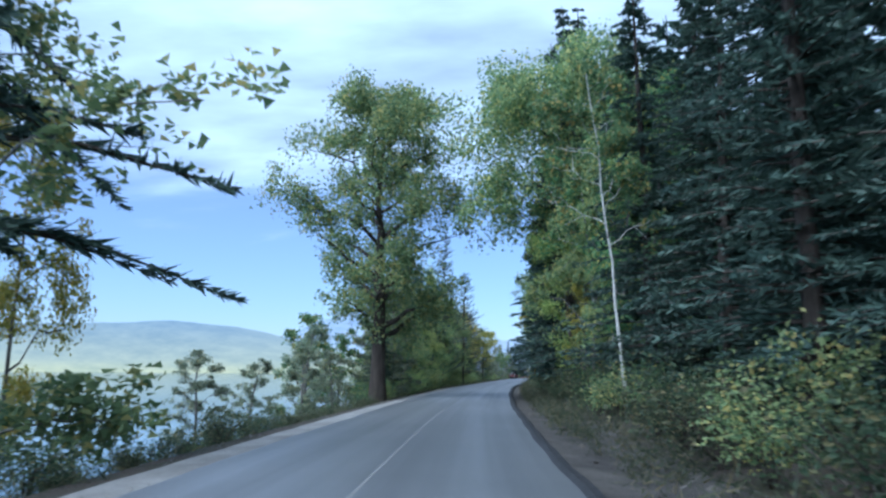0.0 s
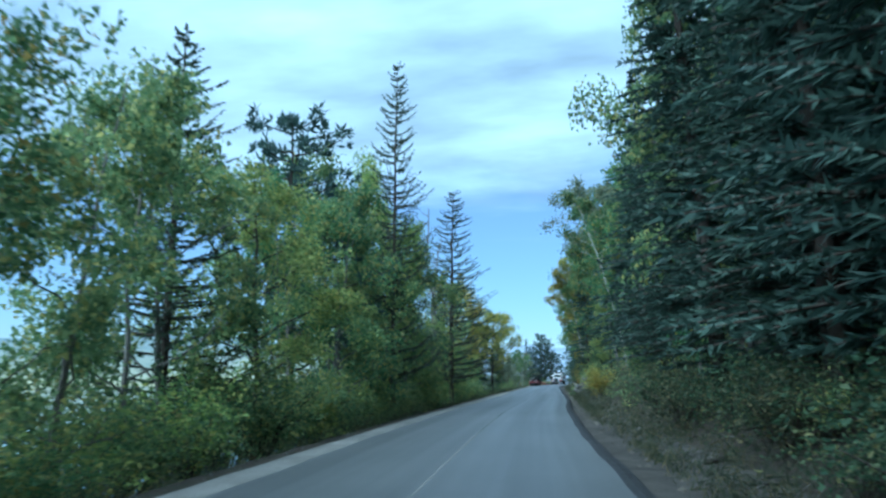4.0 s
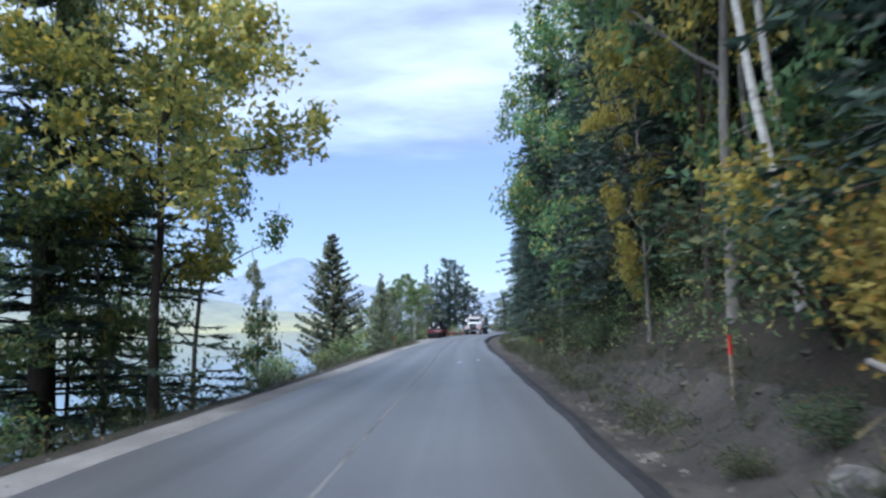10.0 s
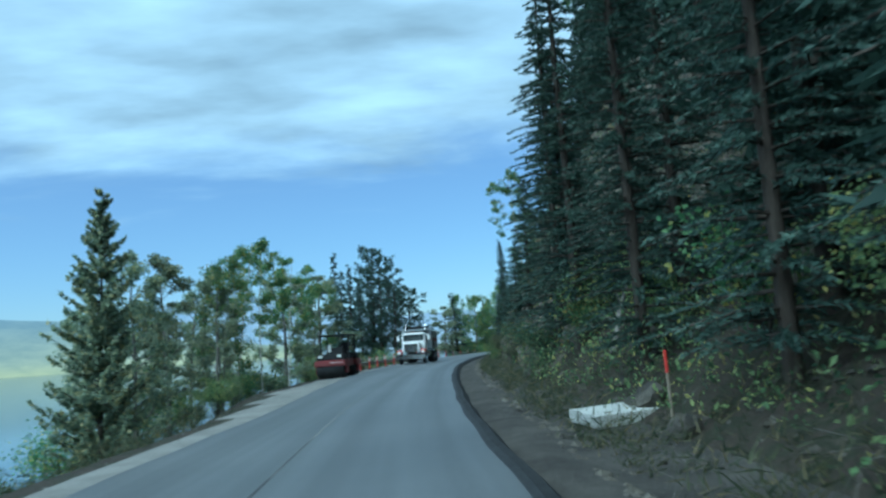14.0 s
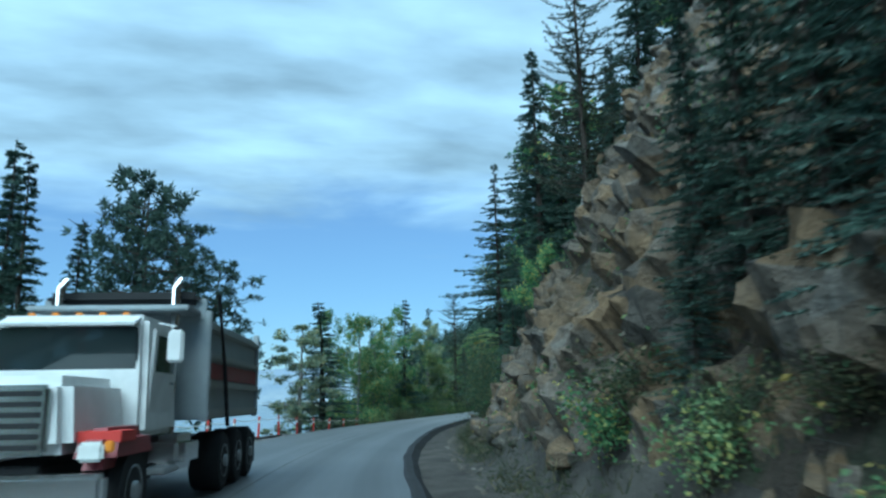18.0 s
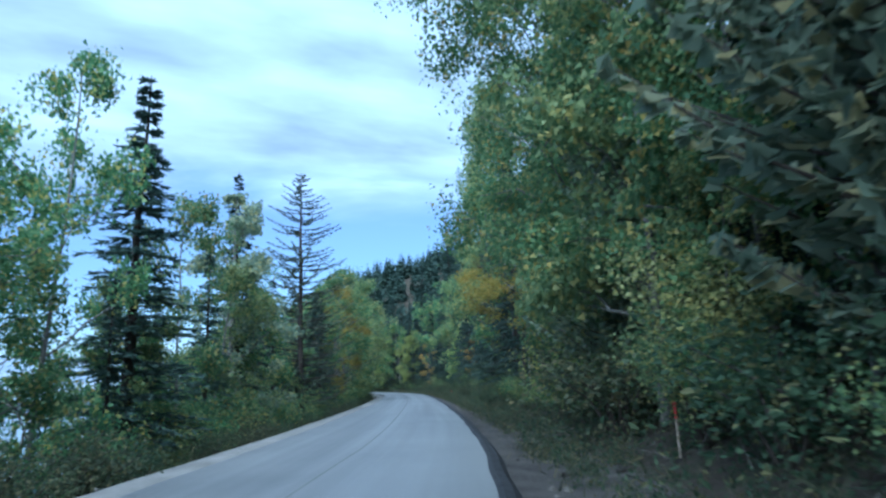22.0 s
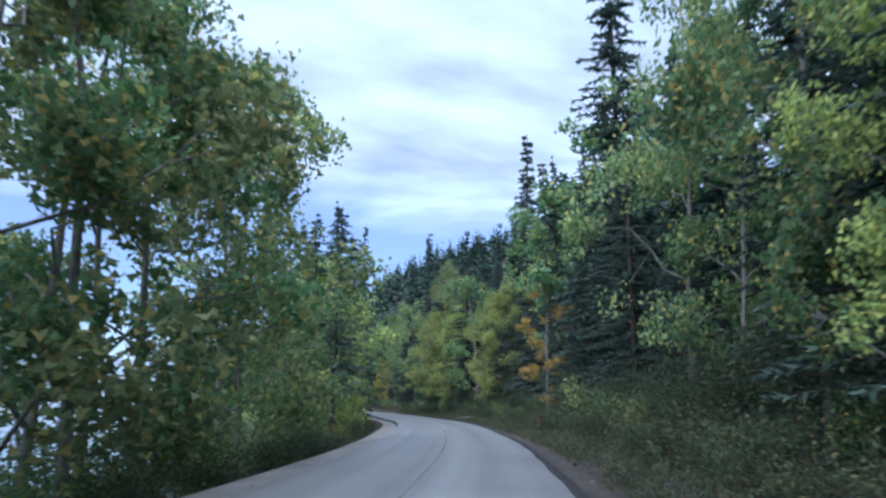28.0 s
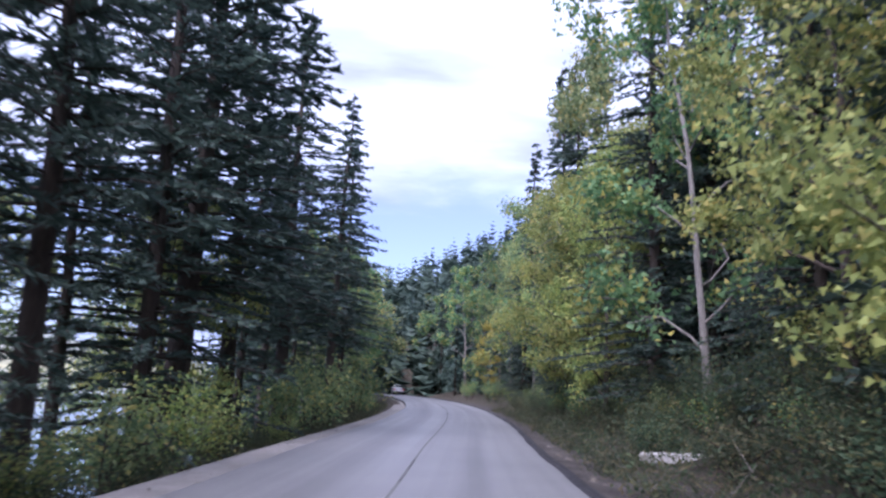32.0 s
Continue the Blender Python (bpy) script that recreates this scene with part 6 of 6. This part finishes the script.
# yellow and olive shrubs of the bank
for k in range(40):
    s = rng.uniform(121, 147) if k < 24 else rng.uniform(84, 100) if k < 30 else rng.uniform(180, 214)
    (BUSH, BUSH_O)[k % 2].plant(s, rng.uniform(6.6, 9.2), rng.uniform(0.8, 1.7))
for kind, s, d, h in ((BUSH, 274.5, 6.2, 1.8), (BUSH, 276.5, 5.9, 1.6), (BUSH_O, 278.5, 6.3, 2.0), (BUSH, 280.5, 6.0, 1.7), (BUSH, 283.5, 6.4, 2.0), (BUSH_O, 277.5, 6.9, 2.0), (BUSH, 288, 6.5, 1.7), (BUSH_O, 290, 6.1, 1.8), (BUSH, 293, 6.4, 2.0), (BUSH_O, 285.5, 6.0, 1.8), (BUSH, 286.8, 6.6, 1.6), (BUSH, 291.4, 6.2, 1.6), (BUSH, 282, 6.0, 1.8), (BUSH, 243, 4.9, 1.0), (BUSH_O, 246, 5.0, 1.2), (BUSH, 249, 4.9, 1.3), (BUSH, 252.5, 5.2, 1.2), (BUSH, 236, 5.0, 1.1), (BUSH_YG, 115, 5.75, 2.0), (BUSH_YG, 118.2, 5.2, 1.9), (BUSH, 128, 5.3, 1.0), (BUSH_O, 131.5, 5.6, 1.2), (BUSH, 135, 5.5, 1.1), (BUSH_O, 138, 5.8, 1.3), (BUSH_Y, 103.4, 5.3, 1.7), (BUSH_Y, 140, 5.3, 1.5), (BUSH_Y, 144.5, 6.0, 2.0), (BUSH_O, 275, 5.8, 1.8), (BUSH_PALE, 307.6, 6.7, 3.9), (BUSH, 270, 5.6, 1.6), (BUSH_YG, 318, 5.9, 2.6), (BUSH_Y, 425, -6.2, 1.4), (BUSH_O, 287.5, 6.6, 1.4)):
    kind.plant(s, d, h)


def guard_rail():
    t = new("guard_rail")
    tagged(t, "weathered steel guard rail on wooden posts along the lake bank", "guard rail")
    ss = np.arange(236, 293, 2.0)
    d = np.interp(ss, (236, 285, 312), (-7.3, -7.0, -6.4))
    px, py = at(ss, d)
    pz = ground_z(ss, d) + 0.56
    prof = ((0.0, 0.155), (-0.07, 0.11), (-0.07, 0.06), (0.0, 0.015), (0.0, -0.015), (-0.07, -0.06), (-0.07, -0.11), (0.0, -0.155))
    v, n = [], len(prof)
    for s, dd, z in zip(ss, d, pz):
        for o, h in prof:
            x, y = at(s, dd - o)
            v.append((float(x), float(y), z + h))
        for o, h in reversed(prof):
            x, y = at(s, dd - o - 0.012)
            v.append((float(x), float(y), z + h))
    m = 2 * n
    f = [(k * m + q, k * m + (q + 1) % m, (k + 1) * m + (q + 1) % m, (k + 1) * m + q) for k in range(len(ss) - 1) for q in range(m)]
    part("beam", mesh_of("beam", v, f, [M_RUST]), None, t, "ribbed steel beam")
    for x, y, z in list(zip(px, py, pz))[::2]:
        box("rail_post", t, M_WOOD, (0.16, 0.16, 0.95), (float(x) - 0.12, float(y), float(z) - 0.26), 0.02)


M_RUST = plain("weathered_steel", (0.21, 0.20, 0.19), 0.7, 0.3)
guard_rail()


def dead_tree(seed, height, label):
    r = np.random.default_rng(seed)
    stem = bent_stem(r, height, 0.03, 0.012, 10)
    pieces = [tube(stem, np.linspace(height * 0.012, 0.03, 10), 7)]
    for k in range(16):
        z = r.uniform(0.35, 0.97)
        o = np.array([np.interp(z * height, stem[:, 2], stem[:, q]) for q in (0, 1)] + [z * height])
        d = unit(np.array([*r.normal(size=2), 0.5]))
        ln = r.uniform(0.4, 1.6)
        pieces.append(tube(np.array([o, o + d * ln * 0.6, o + d * ln + (0, 0, 0.25 * ln)]), [0.035, 0.02, 0.008], 4))
    ob = new("dead_tree")
    tagged(ob, label, "tree")
    part("trunk", mesh_of("trunk", *joined(pieces), [M_BARK_GREY], True), None, ob)
    return ob


SNAG = Kind(dead_tree(301, 15, "bare dead tree with a forked top"), dead_tree(302, 15, "bare dead tree with broken branches"), height=15)
SNAG.rise(114.0, -6.9, 15.5, pick=0)
SNAG.rise(112.3, -7.3, 13.0, pick=1)


def surveyor_marks():
    """White paint strokes sprayed on the asphalt."""
    for s, d, ln, turn in ((163.2, 1.0, 0.55, 80), (164.6, 1.75, 0.5, 70)):
        x, y = at(s, d)
        bm = bmesh.new()
        bmesh.ops.create_grid(bm, x_segments=8, y_segments=1, size=0.5)
        for v in bm.verts:
            v.co = (v.co.x * ln, v.co.y * 0.12 * (1 - 0.6 * abs(v.co.x)) + 0.03 * math.sin(v.co.x * 9), 0)
        me = bpy.data.meshes.new("road_mark")
        bm.to_mesh(me)
        bm.free()
        me.materials.append(M_WHITE)
        ob = new("road_mark", me)
        ob.matrix_basis = pose(float(x), float(y), 0.034, 0, 0, turn)
        tagged(ob, "short white paint mark sprayed on the asphalt", "road mark")


surveyor_marks()


BIGBUSH = Kind(*[bush(131 + k, 3.0, 1.7, 16, 3000, 0.105, (M_GREEN, M_OLIVE)[k % 2], "tall leafy shrub at the forest edge", "shrub") for k in range(4)], height=3.0)
# shrubs built like BIGBUSH, with forest shade put into the leaf colour
DARKBUSH = Kind(*[bush(151 + k, 3.0, 1.7, 16, 3000, 0.10, M_SHADE_LEAF, "tall shrub with forest shade put into its dark green leaf colour", "shrub") for k in range(2)], height=3.0)
FERN = Kind(*[bush(141 + k, 1.3, 1.1, 12, 1500, 0.085, (M_SHADE_LEAF, M_WEED)[k % 2], "low dark green plant on the verge", "verge_plant") for k in range(4)], height=1.3)


def understory():
    """Shrubs that cover the foot of the banks between the road and the trees: stretch, side rows, spacing, heights."""
    r = np.random.default_rng(77)
    rows = (
        (8, 34, 5.4, 6.8, 2.2, 1.1, 1.7, BUSH_O, FERN),
        (34, 86, 5.4, 6.8, 1.9, 0.7, 1.5, FERN, FERN),
        (6, 44, -6.6, -5.0, 1.5, 0.5, 1.1, FERN, FERN),
        (50, 72, -7.6, -6.2, 1.8, 1.2, 2.6, BIGBUSH, BUSH_YG),
        (72, 142, -7.8, -6.3, 2.0, 1.8, 3.2, BIGBUSH, BUSH_YG),
        (60, 142, -10.4, -8.6, 3.4, 3.0, 4.6, BIGBUSH, BIGBUSH),
        (142, 190, 5.6, 7.2, 2.2, 0.8, 1.9, FERN, FERN),
        (200, 236, -10.5, -8.6, 2.6, 1.2, 2.4, BIGBUSH, FERN),
        (290, 330, 6.0, 7.6, 1.9, 0.9, 2.2, FERN, BIGBUSH),
        (340, 440, 5.6, 6.6, 2.0, 0.6, 1.3, FERN, FERN),
        (340, 500, 7.0, 8.2, 2.6, 1.4, 2.8, DARKBUSH, DARKBUSH),
        (440, 500, 5.8, 6.8, 2.2, 0.5, 1.2, FERN, FERN),
        (304, 372, -7.0, -5.2, 1.7, 0.6, 1.5, FERN, FERN),
        (304, 372, -9.0, -7.2, 2.1, 2.0, 3.6, BIGBUSH, BIGBUSH),
        (372, 442, -6.8, -5.3, 1.9, 0.6, 1.4, FERN, FERN),
        (372, 408, -9.4, -7.6, 2.3, 1.8, 3.6, BIGBUSH, BIGBUSH),
        (410, 444, -9.4, -7.6, 2.8, 1.2, 2.2, BUSH_YG, BIGBUSH),
        (446, 500, -9.4, -7.4, 3.2, 1.0, 2.0, DARKBUSH, FERN),
        (442, 500, -6.6, -5.4, 2.6, 0.6, 1.4, FERN, FERN),
        (212, 241, 5.3, 8.6, 1.5, 0.6, 1.5, FERN, FERN),
        (214, 240, 8.0, 12.5, 3.4, 0.8, 1.6, FERN, FERN),
        (238, 272, -9.8, -8.4, 2.6, 1.6, 2.6, BIGBUSH, FERN),
        (242, 252, 4.9, 5.8, 2.0, 0.5, 1.1, FERN, FERN),
        (270, 284, 4.9, 5.8, 2.4, 0.5, 1.1, FERN, FERN),
        (124, 142, 5.6, 6.6, 1.3, 0.7, 1.3, FERN, DARKBUSH),
        (124, 142, 6.8, 9.0, 1.2, 1.6, 2.8, DARKBUSH, DARKBUSH),
        (124, 142, 3.9, 4.9, 1.1, 0.3, 0.6, FERN, BUSH_O),
    )
    for s0, s1, near, far, step, lo, hi, first, second in rows:
        for s in np.arange(s0, s1, step):
            kind = first if r.random() < 0.6 else second
            kind.plant(s + r.uniform(-0.6, 0.6), r.uniform(near, far), r.uniform(lo, hi), wide=r.uniform(0.95, 1.4))


understory()


def cliff_tufts():
    """Grass and small plants that root on ledges of the rock face."""
    r = np.random.default_rng(88)
    s = np.r_[r.uniform(238, 286, 150), r.uniform(210, 240, 420)]
    d = np.r_[r.uniform(4.8, 11.0, 150), r.uniform(5.4, 13.0, 420)]
    scattered("ledge_plants", "small green plants rooted on rock ledges", s, d, r.uniform(0.25, 0.9, len(s)), 40, M_GREEN, 9, 0.6, lift=0.25)


cliff_tufts()
BIRCH.plant(228.6, 7.0, 8.5, wide=0.9, lean=(-1, -3), pick=0, turn=0.0, label="white-barked birch leaning out from the scree slope")
GREEN.plant(238.5, 8.3, 3.8, wide=1.1)
for kind, s, d, top, w in ((POPLAR, 250, -11.0, 9.2, 1.6), (GREEN, 246, -11.8, 8.8, 0.8), (BIRCH, 229, -9.2, 8.8, 1.0), (BIRCH, 232, -8.4, 8.2, 1.0), (BIRCH, 226, -9.8, 8.4, 1.0), (POPLAR, 234.5, -9.2, 8.0, 1.2), (GREEN, 222.5, -9.4, 7.2, 0.8),
                           (YGREEN, 40, 7.0, 12.0, 0.8), (YGREEN, 118, 8.6, 11.5, 0.8), (YGREEN, 391, 7.6, 9.0, 0.7), (YGREEN, 432, -7.4, 10.4, 0.75), (TALLFIR, 424.5, -6.4, 11.8, 1.0), (FIR, 448, -6.2, 17.8, 0.6), (FIR_FINE, 459, -7.8, 23.0, 0.9), (YGREEN, 98, -8.8, 16.0, 0.6), (OLIVE, 101, -8.4, 13.5, 0.7), (POPLAR, 104.5, -9.6, 13.0, 1.2), (OLIVE, 93, -9.4, 15.0, 0.7), (YGREEN, 108, -8.2, 10.5, 0.7), (FIR_FINE, 288, 5.6, 17.6, 0.9), (FIR, 280, 8.4, 22.0, 1.0)):
    kind.rise(s, d, top, wide=w)
for kind, s, d, top, w in ((FIR_FINE, 466, 7.6, 22.0, 0.95), (GREEN, 460, 7.6, 16.5, 0.9), (SPIRE, 481, 7.2, 21.5, 1.0)):
    kind.rise(s, d, top, wide=w)
GREYBIRCH = Kind(broadleaf(77, 14, 3.0, 14, 150, 60, 0.16, 0.58, M_GREYLEAF, M_BARK_GREY, 0.02, "tall thin tree with a sparse grey-green top over the road", "aspen_tree", thick=0.007), height=14)
GREYBIRCH.plant(114, 7.4, 15.5, lean=(0, -8))
for kind, s, d, top, w in ((DENSE, 304.6, 9.6, 10.5, 0.8), (WALL, 309.5, 7.2, 8.8, 0.9), (DENSE, 314.5, 6.9, 10.5, 0.9), (GREEN, 306, 9.0, 15.0, 0.8)):
    kind.rise(s, d, top, wide=w)
for kind, s, d, top, w in ((YGREEN, 463.5, -9.4, 8.5, 0.8), (YOLIVE, 147.5, 5.9, 11.8, 0.62), (YELLOW, 151, 5.6, 9.5, 0.5), (YGREEN, 470, 6.6, 13.0, 0.7), (YGREEN, 475, 6.4, 12.0, 0.7)):
    kind.rise(s, d, top, wide=w)
for s, d, h in ((457.0, -5.5, 2.3), (459.2, -5.9, 1.8), (449.8, -5.6, 1.5), (464.5, -5.4, 1.3)):
    BUSH_YG.plant(s, d, h)
for s, d, h in ((266.5, 5.1, 1.9), (268.6, 5.2, 2.6), (270.8, 5.4, 3.0), (273.2, 5.7, 3.3), (275.5, 6.0, 3.4)):
    DARKBUSH.plant(s, d, h)
rock_rng = np.random.default_rng(91)
for k in range(34):
    s = rock_rng.uniform(250, 266)
    boulder(s, rock_rng.uniform(4.7, 5.9), rock_rng.uniform(0.35, 1.15), "angular tan rock fallen at the foot of the cut", 0.2, TAN_BOULDERS)
OLIVE.rise(151.8, -7.6, 11.5, wide=0.5)
for s, d, top, w in ((117.0, 7.0, 8.6, 0.75), (119.5, 7.8, 10.0, 0.7)):
    YGREEN.rise(s, d, top, wide=w, turn=s)
